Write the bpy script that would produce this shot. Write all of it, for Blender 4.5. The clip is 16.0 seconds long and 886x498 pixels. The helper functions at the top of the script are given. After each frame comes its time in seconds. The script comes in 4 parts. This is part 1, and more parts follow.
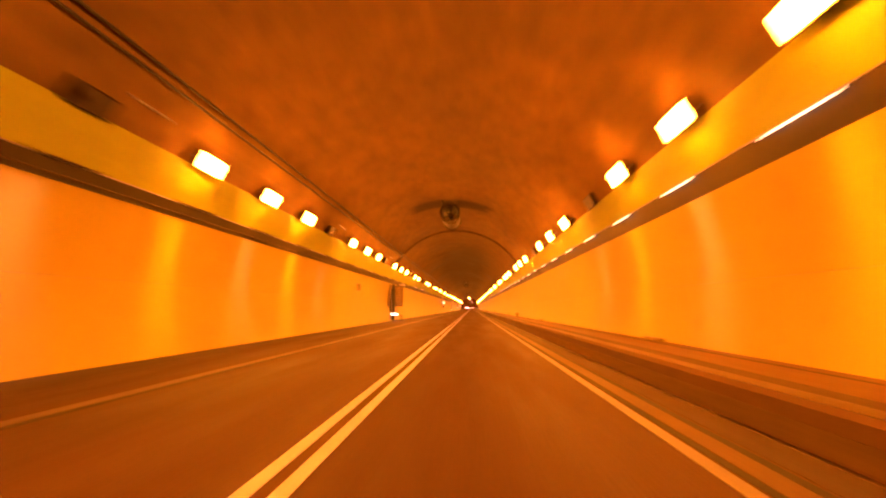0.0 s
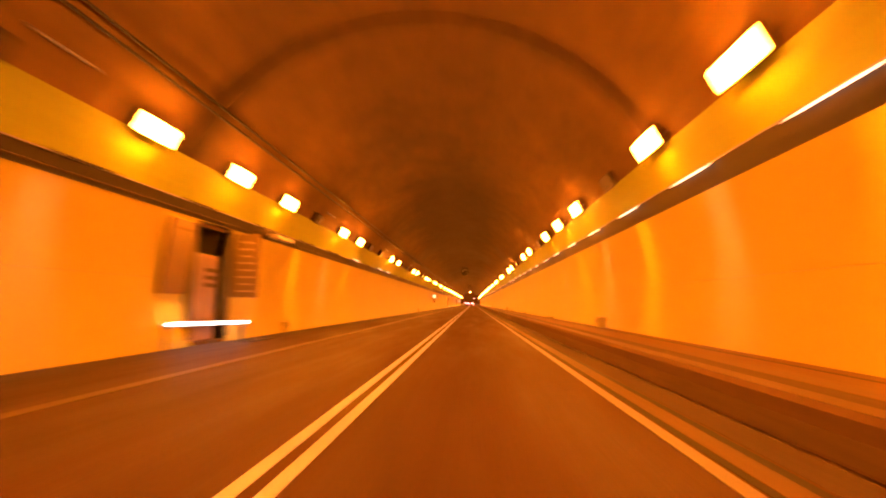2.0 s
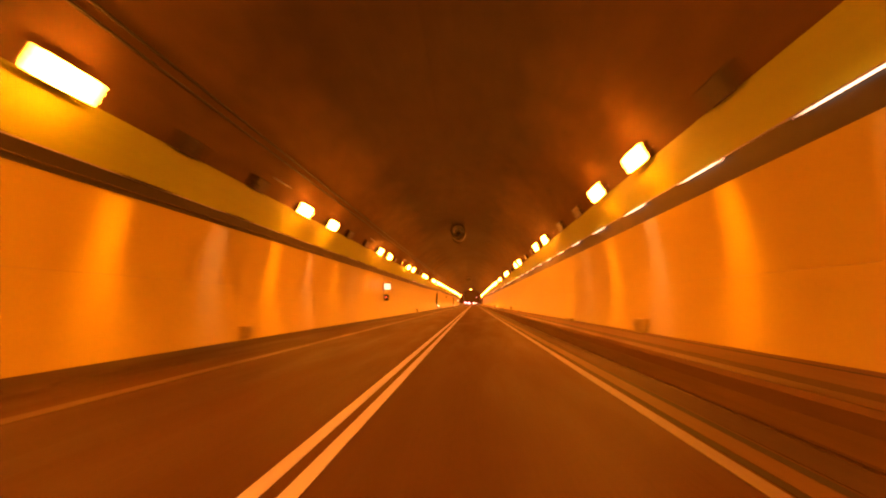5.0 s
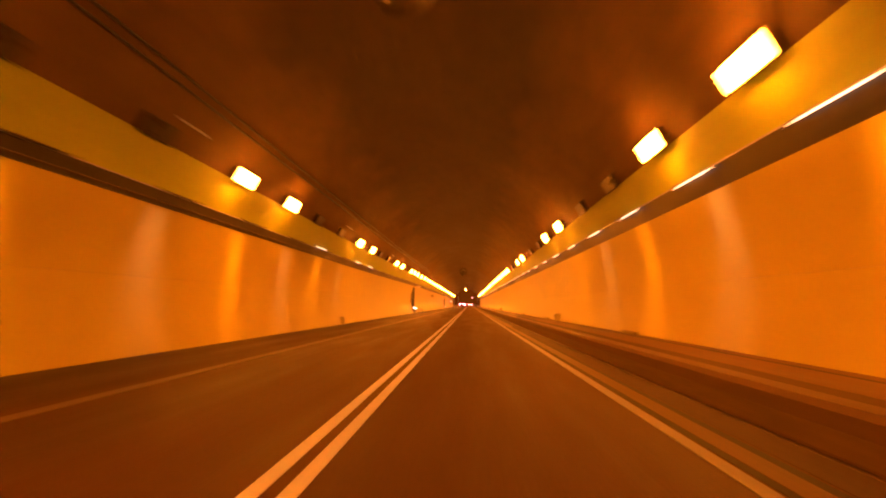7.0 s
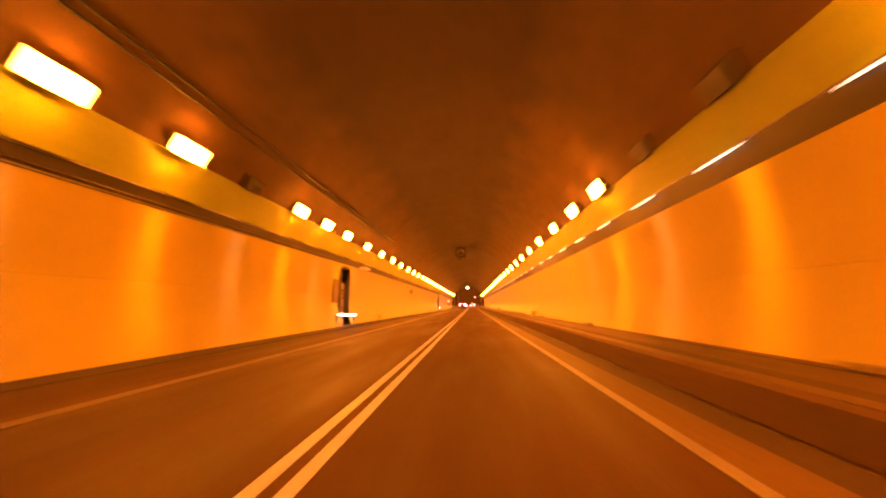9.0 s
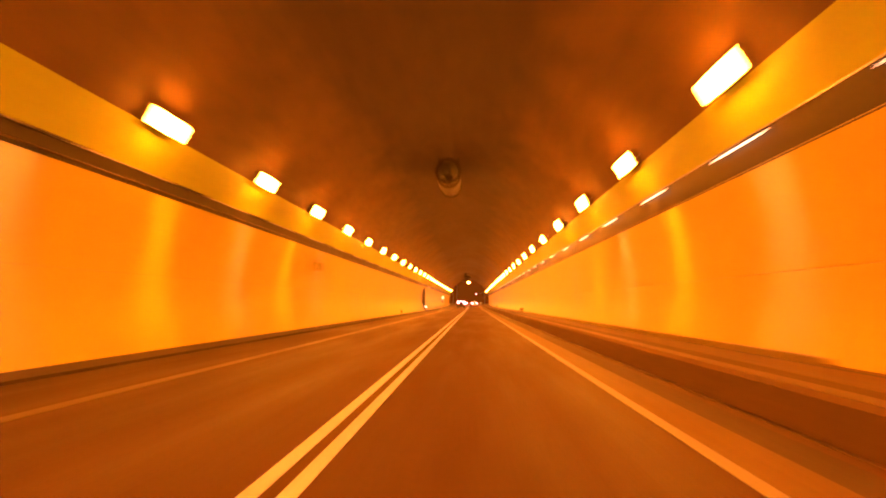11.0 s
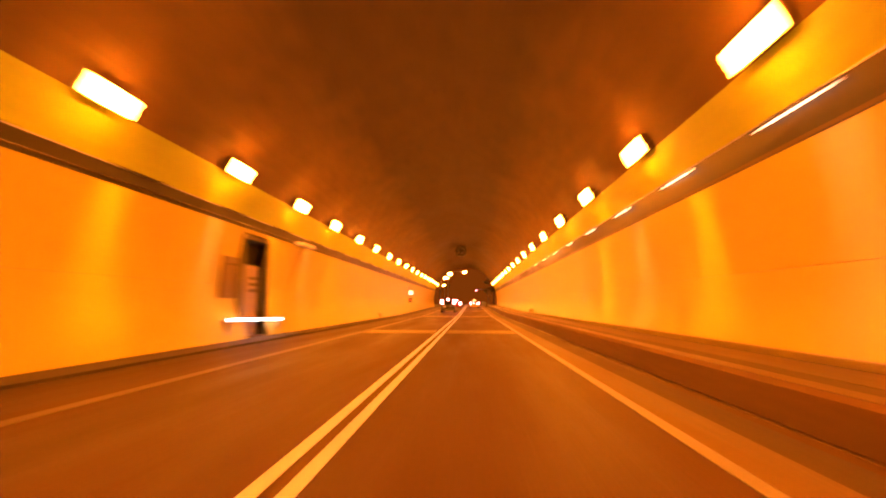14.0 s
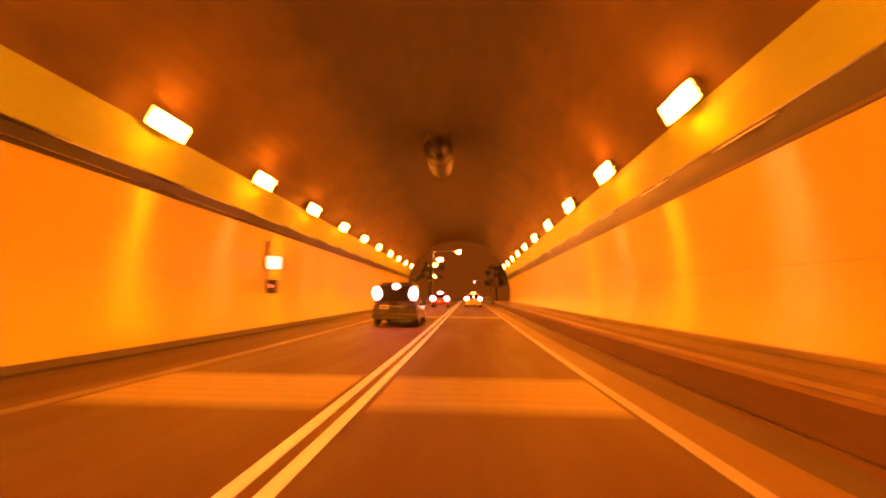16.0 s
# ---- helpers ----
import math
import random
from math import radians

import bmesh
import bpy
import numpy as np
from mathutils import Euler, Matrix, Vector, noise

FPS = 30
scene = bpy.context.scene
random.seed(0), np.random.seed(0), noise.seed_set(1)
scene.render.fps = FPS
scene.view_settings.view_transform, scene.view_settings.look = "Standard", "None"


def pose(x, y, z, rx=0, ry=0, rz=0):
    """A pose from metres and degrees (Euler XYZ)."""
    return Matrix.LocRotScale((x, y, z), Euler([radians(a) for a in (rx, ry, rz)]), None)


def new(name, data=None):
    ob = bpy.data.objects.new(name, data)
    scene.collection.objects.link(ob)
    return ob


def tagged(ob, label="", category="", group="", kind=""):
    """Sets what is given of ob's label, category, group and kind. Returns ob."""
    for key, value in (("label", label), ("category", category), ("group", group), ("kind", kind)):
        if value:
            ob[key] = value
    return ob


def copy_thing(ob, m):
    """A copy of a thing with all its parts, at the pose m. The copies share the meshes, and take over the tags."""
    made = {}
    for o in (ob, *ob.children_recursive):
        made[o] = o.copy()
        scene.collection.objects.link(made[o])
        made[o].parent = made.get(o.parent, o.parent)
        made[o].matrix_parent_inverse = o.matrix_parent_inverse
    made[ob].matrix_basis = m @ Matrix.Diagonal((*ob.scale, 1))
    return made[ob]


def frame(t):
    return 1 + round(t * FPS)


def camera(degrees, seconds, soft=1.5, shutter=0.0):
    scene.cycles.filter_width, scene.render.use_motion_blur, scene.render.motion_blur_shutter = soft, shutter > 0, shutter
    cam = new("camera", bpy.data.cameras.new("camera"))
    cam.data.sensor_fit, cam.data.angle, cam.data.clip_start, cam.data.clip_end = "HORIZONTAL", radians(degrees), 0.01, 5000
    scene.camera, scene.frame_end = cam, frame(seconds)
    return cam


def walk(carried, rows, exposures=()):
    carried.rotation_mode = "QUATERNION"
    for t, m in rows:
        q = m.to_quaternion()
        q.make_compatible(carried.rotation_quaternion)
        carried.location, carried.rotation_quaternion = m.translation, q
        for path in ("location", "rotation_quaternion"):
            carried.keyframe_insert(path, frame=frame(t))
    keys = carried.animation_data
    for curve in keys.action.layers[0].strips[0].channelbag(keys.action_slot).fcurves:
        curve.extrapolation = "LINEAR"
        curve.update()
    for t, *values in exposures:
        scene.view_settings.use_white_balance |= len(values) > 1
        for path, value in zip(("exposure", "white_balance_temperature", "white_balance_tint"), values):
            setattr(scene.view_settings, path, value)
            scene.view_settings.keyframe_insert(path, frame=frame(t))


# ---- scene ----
# The tunnel axis is x = 0, the road surface is z = 0, and y runs with the traffic.
cam = camera(90.0, 16.0, soft=2.05, shutter=0.95)
PATH = [
    (0.0, pose(1.50, 0.00, 1.33, 97.58, -0.42, 3.66)),
    (0.5, pose(1.52, 7.68, 1.33, 96.99, -0.32, 3.55)),
    (1.0, pose(1.58, 16.53, 1.33, 96.98, -0.23, 3.70)),
    (1.5, pose(1.57, 24.37, 1.33, 97.09, -0.62, 3.77)),
    (2.0, pose(1.55, 32.34, 1.33, 97.00, -0.69, 3.78)),
    (2.5, pose(1.49, 41.47, 1.33, 96.89, -1.02, 3.65)),
    (3.0, pose(1.46, 49.40, 1.33, 97.31, -1.57, 3.75)),
    (3.5, pose(1.50, 57.52, 1.33, 97.50, -0.49, 4.04)),
    (4.0, pose(1.49, 66.74, 1.33, 97.27, -0.11, 4.21)),
    (4.5, pose(1.43, 74.89, 1.33, 97.01, -0.21, 4.15)),
    (4.7, pose(1.42, 78.38, 1.33, 96.96, -0.30, 4.04)),
    (6.8, pose(1.37, 116.53, 1.33, 96.98, -0.49, 3.37)),
    (7.0, pose(1.38, 119.36, 1.33, 97.14, -0.78, 3.36)),
    (7.5, pose(1.38, 127.90, 1.33, 97.00, -0.83, 3.23)),
    (8.0, pose(1.46, 137.48, 1.33, 97.94, -0.20, 3.68)),
    (8.5, pose(1.46, 146.22, 1.33, 97.08, 0.01, 3.63)),
    (9.0, pose(1.46, 156.06, 1.33, 97.25, 0.02, 3.66)),
    (9.2, pose(1.45, 159.77, 1.33, 97.09, -0.16, 3.61)),
    (11.3, pose(1.39, 198.91, 1.33, 96.96, -0.69, 3.77)),
    (11.5, pose(1.38, 202.95, 1.33, 97.26, -0.83, 3.65)),
    (12.0, pose(1.36, 212.54, 1.33, 97.90, -1.90, 3.33)),
    (12.5, pose(1.38, 222.14, 1.33, 97.06, -1.39, 3.43)),
    (13.0, pose(1.40, 233.01, 1.33, 97.06, -0.14, 3.38)),
    (13.5, pose(1.39, 242.57, 1.33, 96.75, -0.55, 3.57)),
    (14.0, pose(1.43, 252.05, 1.33, 97.03, -0.13, 3.67)),
    (14.5, pose(1.51, 262.45, 1.33, 97.11, -0.37, 3.81)),
    (15.0, pose(1.55, 272.21, 1.33, 97.70, -0.28, 3.93)),
    (15.5, pose(1.51, 282.73, 1.33, 97.05, -0.61, 3.44)),
    (16.0, pose(1.50, 291.87, 1.33, 96.45, -0.58, 3.31)),
]
walk(cam, PATH, [(0.0, 0.62), (2.5, 0.58), (3.2, 0.62), (3.5, 0.5), (4.0, 0.62), (4.7, 0.48), (6.8, 0.27), (8.0, 0.36), (8.5, 0.27), (9.0, 0.58), (11.3, 0.78), (16.0, 0.8)])

# ---- night sky outside the portal ----
world = bpy.data.worlds.new("night")
scene.world = world
world.use_nodes = True
world.node_tree.nodes["Background"].inputs["Color"].default_value = (0.62, 0.112, 0.007, 1)
world.node_tree.nodes["Background"].inputs["Strength"].default_value = 0.19

SODIUM = (1.0, 0.235, 0.012)
LAMP_POWER = 242.0

# ---- materials ----


def material(name, col, rough=0.6, metal=0.0, emit=0.0, emit_col=None, var=0.0, scale=1.0, bump=0.0, stretch=(1, 1, 1), spec=0.5, fine=12.0, rand=0.0, coat=0.0):
    """A principled surface whose colour, gloss and relief vary at a coarse and a fine scale."""
    m = bpy.data.materials.new(name)
    m.use_nodes = True
    nt = m.node_tree
    b = nt.nodes["Principled BSDF"]
    b.inputs["Base Color"].default_value = (*col, 1)
    b.inputs["Roughness"].default_value = rough
    b.inputs["Metallic"].default_value = metal
    b.inputs["Specular IOR Level"].default_value = spec
    b.inputs["Coat Weight"].default_value = coat
    if emit:
        b.inputs["Emission Color"].default_value = (*(emit_col or col), 1)
        b.inputs["Emission Strength"].default_value = emit
    if var or bump:
        tc = nt.nodes.new("ShaderNodeNewGeometry")
        mp = nt.nodes.new("ShaderNodeMapping")
        mp.inputs["Scale"].default_value = stretch
        nt.links.new(tc.outputs["Position"], mp.inputs["Vector"])
        big = nt.nodes.new("ShaderNodeTexNoise")
        big.inputs["Scale"].default_value = scale
        big.inputs["Detail"].default_value = 5
        big.inputs["Roughness"].default_value = 0.6
        small = nt.nodes.new("ShaderNodeTexNoise")
        small.inputs["Scale"].default_value = scale * fine
        small.inputs["Detail"].default_value = 4
        nt.links.new(mp.outputs["Vector"], big.inputs["Vector"])
        nt.links.new(mp.outputs["Vector"], small.inputs["Vector"])
        mix = nt.nodes.new("ShaderNodeMath")
        mix.operation = "MULTIPLY_ADD"
        mix.inputs[1].default_value = 0.65
        sm = nt.nodes.new("ShaderNodeMath")
        sm.operation = "MULTIPLY"
        sm.inputs[1].default_value = 0.35
        nt.links.new(small.outputs["Fac"], sm.inputs[0])
        nt.links.new(big.outputs["Fac"], mix.inputs[0])
        nt.links.new(sm.outputs[0], mix.inputs[2])
        fac = mix.outputs[0]
        if rand:
            info = nt.nodes.new("ShaderNodeObjectInfo")
            add = nt.nodes.new("ShaderNodeMath")
            add.operation = "MULTIPLY_ADD"
            add.inputs[1].default_value = rand
            nt.links.new(info.outputs["Random"], add.inputs[0])
            nt.links.new(fac, add.inputs[2])
            fac = add.outputs[0]
        ramp = nt.nodes.new("ShaderNodeMapRange")
        ramp.inputs["From Min"].default_value = 0.3
        ramp.inputs["From Max"].default_value = 0.7 + rand
        ramp.inputs["To Min"].default_value = 1 - var
        ramp.inputs["To Max"].default_value = 1 + var
        nt.links.new(fac, ramp.inputs["Value"])
        sc = nt.nodes.new("ShaderNodeVectorMath")
        sc.operation = "SCALE"
        sc.inputs[0].default_value = col
        nt.links.new(ramp.outputs["Result"], sc.inputs["Scale"])
        nt.links.new(sc.outputs["Vector"], b.inputs["Base Color"])
        rr = nt.nodes.new("ShaderNodeMapRange")
        rr.inputs["From Min"].default_value = 0.3
        rr.inputs["From Max"].default_value = 0.7
        rr.inputs["To Min"].default_value = max(rough - 0.12 * (var > 0.05), 0.03)
        rr.inputs["To Max"].default_value = min(rough + 0.12 * (var > 0.05), 1)
        nt.links.new(big.outputs["Fac"], rr.inputs["Value"])
        nt.links.new(rr.outputs["Result"], b.inputs["Roughness"])
        if bump:
            bp = nt.nodes.new("ShaderNodeBump")
            bp.inputs["Strength"].default_value = bump
            bp.inputs["Distance"].default_value = 0.01
            nt.links.new(small.outputs["Fac"], bp.inputs["Height"])
            nt.links.new(bp.outputs["Normal"], b.inputs["Normal"])
    return m


M_ASPHALT = material("asphalt", (0.0638, 0.02575, 0.002552), 0.68, var=0.2, scale=0.9, bump=0.5, stretch=(1, 0.12, 1), fine=30, spec=0.22)
# blue-rich white: the headlights' white light is put into the colour
M_PAINT = material("road_paint", (0.5, 0.5, 0.92), 0.55, var=0.2, scale=1.3, bump=0.3, fine=20)
M_EDGE = material("worn_edge_paint", (0.2, 0.17, 0.15), 0.6, var=0.35, scale=1.1, bump=0.3, fine=20, stretch=(1, 0.3, 1))
M_FAINT = material("faded_edge_paint", (0.088, 0.052, 0.011), 0.6, var=0.4, scale=1.1, bump=0.3, fine=20, stretch=(1, 0.3, 1))
M_FASTEEL = material("fan_paint", (0.04, 0.027, 0.008), 0.5, var=0.3, scale=2)
M_TOP = material("dark_walkway", (0.05, 0.0245, 0.004), 0.75, var=0.4, scale=0.6, bump=0.4, stretch=(1.5, 0.2, 1))
M_BOX = material("brown_box_paint", (0.4, 0.34, 0.1008), 0.5, var=0.25, scale=3)
M_GRIME = material("road_grime", (0.0425, 0.02, 0.00375), 0.8, var=0.4, scale=0.6, bump=0.4, stretch=(1.5, 0.2, 1))
M_KERB_LOW = material("lower_kerb_face", (0.125, 0.07, 0.01), 0.75, var=0.4, scale=0.5, bump=0.4, stretch=(1, 0.2, 2))
M_RUMBLE = material("rumble_paint", (0.19, 0.138, 0.03), 0.6, var=0.3, scale=1.4, bump=0.3, fine=20)
M_GUTTER = material("gutter_concrete", (0.104, 0.055, 0.0075), 0.7, var=0.3, scale=0.7, bump=0.4, stretch=(1.5, 0.2, 1))
M_KERB = material("kerb_concrete", (0.1064, 0.05152, 0.00784), 0.75, var=0.35, scale=0.6, bump=0.4, stretch=(1, 0.25, 1.5))
M_KERB_EDGE = material("kerb_edge", (0.09, 0.045, 0.007), 0.6, var=0.3, scale=1.0, bump=0.3, stretch=(1, 0.3, 1))
M_VERGE = material("verge_concrete", (0.034, 0.018, 0.003), 0.85, var=0.4, scale=0.6, bump=0.4, stretch=(1, 0.25, 1.5))
M_WALL = material("enamel_panel", (0.475, 0.395, 0.07), 0.42, var=0.05, scale=0.3, bump=0.02, stretch=(1, 0.5, 1), rand=0.1, spec=0.14)
M_JOINT = material("panel_backing", (0.3, 0.27, 0.1008), 0.8, var=0.2, scale=1)
M_VAULT = material("sooty_concrete", (0.047, 0.022, 0.003), 0.85, var=0.5, scale=0.22, bump=0.5, fine=14, stretch=(1, 0.5, 1))
M_VAULT_PALE = material("pale_concrete", (0.155, 0.09, 0.016), 0.8, var=0.42, scale=0.13, bump=0.5, fine=9, stretch=(1, 0.5, 1))


def darkener(m, scale):
    """Tools to darken a material in soft-edged places: calc, fade, the place x and y, a wobble, and blend."""
    nt = m.node_tree

    def calc(op, a, b=0.0, c=0.0):
        nd = nt.nodes.new("ShaderNodeMath")
        nd.operation = op
        for k, v in enumerate((a, b, c)):
            if isinstance(v, (int, float)):
                nd.inputs[k].default_value = v
            else:
                nt.links.new(v, nd.inputs[k])
        return nd.outputs[0]

    def fade(v, at_one, at_zero):
        nd = nt.nodes.new("ShaderNodeMapRange")
        nd.interpolation_type = "SMOOTHSTEP"
        nd.inputs["From Min"].default_value = min(at_one, at_zero)
        nd.inputs["From Max"].default_value = max(at_one, at_zero)
        nd.inputs["To Min"].default_value = 1.0 if at_one < at_zero else 0.0
        nd.inputs["To Max"].default_value = 0.0 if at_one < at_zero else 1.0
        nt.links.new(v, nd.inputs["Value"])
        return nd.outputs["Result"]

    def blend(level, ratio):
        bsdf = nt.nodes["Principled BSDF"]
        untinted = bsdf.inputs["Base Color"].links[0].from_socket
        tint = nt.nodes.new("ShaderNodeMix")
        tint.data_type = "RGBA"
        tint.inputs[6].default_value = (1, 1, 1, 1)
        tint.inputs[7].default_value = (*ratio, 1)
        nt.links.new(level, tint.inputs[0])
        mul = nt.nodes.new("ShaderNodeVectorMath")
        mul.operation = "MULTIPLY"
        nt.links.new(untinted, mul.inputs[0])
        nt.links.new(tint.outputs[2], mul.inputs[1])
        nt.links.new(mul.outputs[0], bsdf.inputs["Base Color"])

    geo = nt.nodes.new("ShaderNodeNewGeometry")
    xyz = nt.nodes.new("ShaderNodeSeparateXYZ")
    nt.links.new(geo.outputs["Position"], xyz.inputs[0])
    noise = nt.nodes.new("ShaderNodeTexNoise")
    noise.inputs["Scale"].default_value = scale
    noise.inputs["Detail"].default_value = 5
    nt.links.new(geo.outputs["Position"], noise.inputs["Vector"])
    wob = calc("SUBTRACT", noise.outputs["Fac"], 0.5)
    return calc, fade, blend, xyz.outputs["X"], xyz.outputs["Y"], wob


def soot_shaded(name, pale, soot, y_clean, y_black):
    """Pale concrete with soot and painted shade, most along the crown, more into the bore."""
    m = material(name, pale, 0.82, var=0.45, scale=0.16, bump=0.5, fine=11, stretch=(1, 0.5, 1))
    calc, fade, blend, x, y, wob = darkener(m, 0.35)
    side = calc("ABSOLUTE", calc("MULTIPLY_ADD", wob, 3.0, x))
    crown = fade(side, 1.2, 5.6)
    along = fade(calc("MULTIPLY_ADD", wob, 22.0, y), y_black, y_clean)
    # paler haunches put the glow beside the lamps into the colour
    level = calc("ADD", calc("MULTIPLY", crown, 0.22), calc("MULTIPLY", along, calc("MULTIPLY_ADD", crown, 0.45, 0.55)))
    # a darker patch over the first fan and along the joint of the lining
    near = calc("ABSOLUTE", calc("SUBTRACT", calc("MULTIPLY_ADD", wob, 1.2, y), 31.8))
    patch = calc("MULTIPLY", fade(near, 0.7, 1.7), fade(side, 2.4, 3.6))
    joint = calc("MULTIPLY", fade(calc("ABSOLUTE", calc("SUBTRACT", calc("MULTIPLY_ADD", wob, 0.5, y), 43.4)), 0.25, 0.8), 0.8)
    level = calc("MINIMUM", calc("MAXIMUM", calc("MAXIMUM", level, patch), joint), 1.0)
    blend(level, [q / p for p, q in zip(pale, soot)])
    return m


def darken_far_lane(m):
    """Darker with soft edges: the far lane's outer track, its shoulder and the wall foot."""
    calc, fade, blend, x, y, wob = darkener(m, 0.8)
    sx = calc("MULTIPLY_ADD", wob, 0.5, x)
    track = calc("MULTIPLY", fade(calc("ABSOLUTE", calc("ADD", sx, 2.8)), 0.25, 1.2), 0.6)
    shoulder = calc("MULTIPLY", fade(sx, -4.3, -3.8), 0.7)
    foot = fade(sx, -5.5, -4.9)
    blend(calc("MAXIMUM", calc("MAXIMUM", track, shoulder), foot), (0.6, 0.66, 0.75))


darken_far_lane(M_ASPHALT)
M_LINING = soot_shaded("soot_shade_lining", (0.178, 0.102, 0.0178), (0.038, 0.0176, 0.0024), 10.0, 80.0)
M_FASCIA = material("yellow_green_paint", (0.3, 0.36, 0.009), 0.6, var=0.12, scale=0.5, bump=0.08, stretch=(1, 0.3, 1))
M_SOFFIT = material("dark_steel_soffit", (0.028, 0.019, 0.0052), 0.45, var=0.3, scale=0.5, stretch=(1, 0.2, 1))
M_STEEL = material("galvanised_steel", (0.32, 0.31, 0.3), 0.4, metal=0.8, var=0.2, scale=3)
M_DARK = material("dark_paint", (0.04, 0.035, 0.0147), 0.5, var=0.25, scale=3)
M_DIRT = material("dark_dirt", (0.02, 0.015, 0.0046), 0.8, var=0.3, scale=1, stretch=(1, 0.2, 1))
M_BLOCK = material("pale_block", (0.22, 0.17, 0.0462), 0.6, var=0.35, scale=2.5, bump=0.3)
M_SLAB = material("walkway_slab", (0.1176, 0.05936, 0.00896), 0.7, var=0.35, scale=0.6, bump=0.4, stretch=(1.5, 0.2, 1))
M_SLAB_DARK = material("darker_walkway_slab", (0.088, 0.045, 0.0068), 0.7, var=0.35, scale=0.6, bump=0.4, stretch=(1.5, 0.2, 1))
M_TRIM = material("brown_trim", (0.085, 0.05, 0.0101), 0.5, var=0.25, scale=0.8, stretch=(1, 0.2, 1))
M_TUBE_OFF = material("unlit_tube", (0.7, 0.68, 0.62), 0.2, var=0.08, scale=5)
M_CABLE = material("black_cable", (0.025, 0.022, 0.0084), 0.5, var=0.2, scale=4)
M_HOUSING = material("lamp_housing", (0.16, 0.15, 0.0588), 0.45, metal=0.4, var=0.2, scale=6)
M_LENS = material("sodium_lens", (0.9, 0.85, 0.336), 0.2, emit=LAMP_POWER, emit_col=SODIUM)
M_LENS_OFF = material("unlit_lens", (0.03, 0.018, 0.0042), 0.35, var=0.2, scale=2)
M_SOOT = material("sooty_housing", (0.022, 0.011, 0.0024), 0.75, var=0.3, scale=2)
M_TUBE = material("fluorescent_tube", (0.9, 0.9, 0.9), 0.3, emit=2.6, emit_col=(1.0, 0.6, 0.4))
M_COOL = material("cool_tube", (0.9, 0.9, 0.9), 0.3, emit=7.0, emit_col=(0.95, 0.75, 0.75))
M_NICHE = material("niche_concrete", (0.1, 0.085, 0.0315), 0.8, var=0.3, scale=1.2, bump=0.3)
M_CABINET = material("grey_cabinet", (0.3, 0.21, 0.17), 0.4, var=0.12, scale=2)
M_SIGN = material("sign_brown", (0.17, 0.115, 0.024), 0.45, var=0.1, scale=3)
M_NOTICE = material("brown_notice_paint", (0.16, 0.1, 0.03), 0.5, var=0.2, scale=2)
M_PALE = material("pale_lettering", (0.42, 0.3, 0.09), 0.5, var=0.15, scale=4)
M_BAR = material("sign_bars", (0.05, 0.035, 0.0126), 0.5)
M_SIGNLIT = material("lit_sign_face", (0.9, 0.9, 0.85), 0.3, emit=1.1, emit_col=(1.0, 0.75, 0.55))
M_REDLAMP = material("red_pilot_lamp", (0.8, 0.05, 0.03), 0.3, emit=3.0, emit_col=(1.0, 0.12, 0.04))
M_CARDARK = material("dark_car_paint", (0.06, 0.052, 0.065), 0.25, metal=0.3, coat=0.6, var=0.1, scale=2)
M_CARRED = material("red_car_paint", (0.35, 0.02, 0.015), 0.25, coat=0.6, var=0.1, scale=2)
M_CARYEL = material("yellow_car_paint", (0.75, 0.5, 0.06), 0.28, coat=0.5, var=0.08, scale=2)
M_GLASS = material("dark_car_glass", (0.015, 0.015, 0.0063), 0.06, spec=0.7)
M_TYRE = material("tyre_rubber", (0.02, 0.02, 0.0084), 0.85, var=0.2, scale=8)
M_CHROME = material("chrome_trim", (0.6, 0.6, 0.6), 0.15, metal=1.0)
M_BRAKE = material("brake_light", (0.9, 0.1, 0.06), 0.25, emit=34.0, emit_col=(1.0, 0.16, 0.15))
M_PLATE = material("pale_plate", (0.6, 0.58, 0.52), 0.4)
M_TAXI = material("taxi_roof_lamp", (0.9, 0.75, 0.4), 0.3, emit=3.0, emit_col=(1.0, 0.5, 0.12))
M_GROUND = material("verge_soil", (0.1, 0.085, 0.0252), 0.9, var=0.4, scale=0.4, bump=0.6)
M_LEAF = material("dark_foliage", (0.12, 0.11, 0.03), 0.6, var=0.4, scale=1.5)
M_BARK = material("bark", (0.06, 0.045, 0.035), 0.9, var=0.3, scale=3, bump=0.5)
M_STREET = material("street_lamp_lens", (0.9, 0.85, 0.8), 0.2, emit=700.0, emit_col=(1.0, 0.3, 0.03))

# ---- helpers of the scene ----
Y0, Y1 = -24.0, 353.0


def widen(y):
    """The bore opens slightly towards the exit."""
    s = min(max((y - 150) / 50, 0), 1)
    return s * s * (3 - 2 * s)


def rise(y):
    """The road climbs gently from just before the exit to the junction."""
    u = min(max(y - 294, 0), 86)
    return 0.012 * u * u / 28 if u < 14 else 0.012 * (u - 7)


def graded(x, z, y):
    return (x, y, z + rise(y))


def sec(x, z, y):
    s = widen(y)
    k = 1 + 0.036 * s * min(max((z + 0.0) / 1.33, 0), 1)
    return (x * k, y, z if z < 1.33 else 1.33 + (z - 1.33) * (1 + 0.08 * s))


def part(name, bm, mats, parent=None, label="", smooth=False):
    me = bpy.data.meshes.new(name)
    bm.normal_update()
    bm.to_mesh(me)
    bm.free()
    for m in (mats if isinstance(mats, (list, tuple)) else [mats]):
        me.materials.append(m)
    if smooth:
        me.polygons.foreach_set("use_smooth", [True] * len(me.polygons))
    ob = new(name, me)
    if parent:
        ob.parent = parent
    if label:
        ob["label"] = label
    return ob


def mesh_part(name, me, parent, label=""):
    ob = new(name, me)
    ob.parent = parent
    if label:
        ob["label"] = label
    return ob


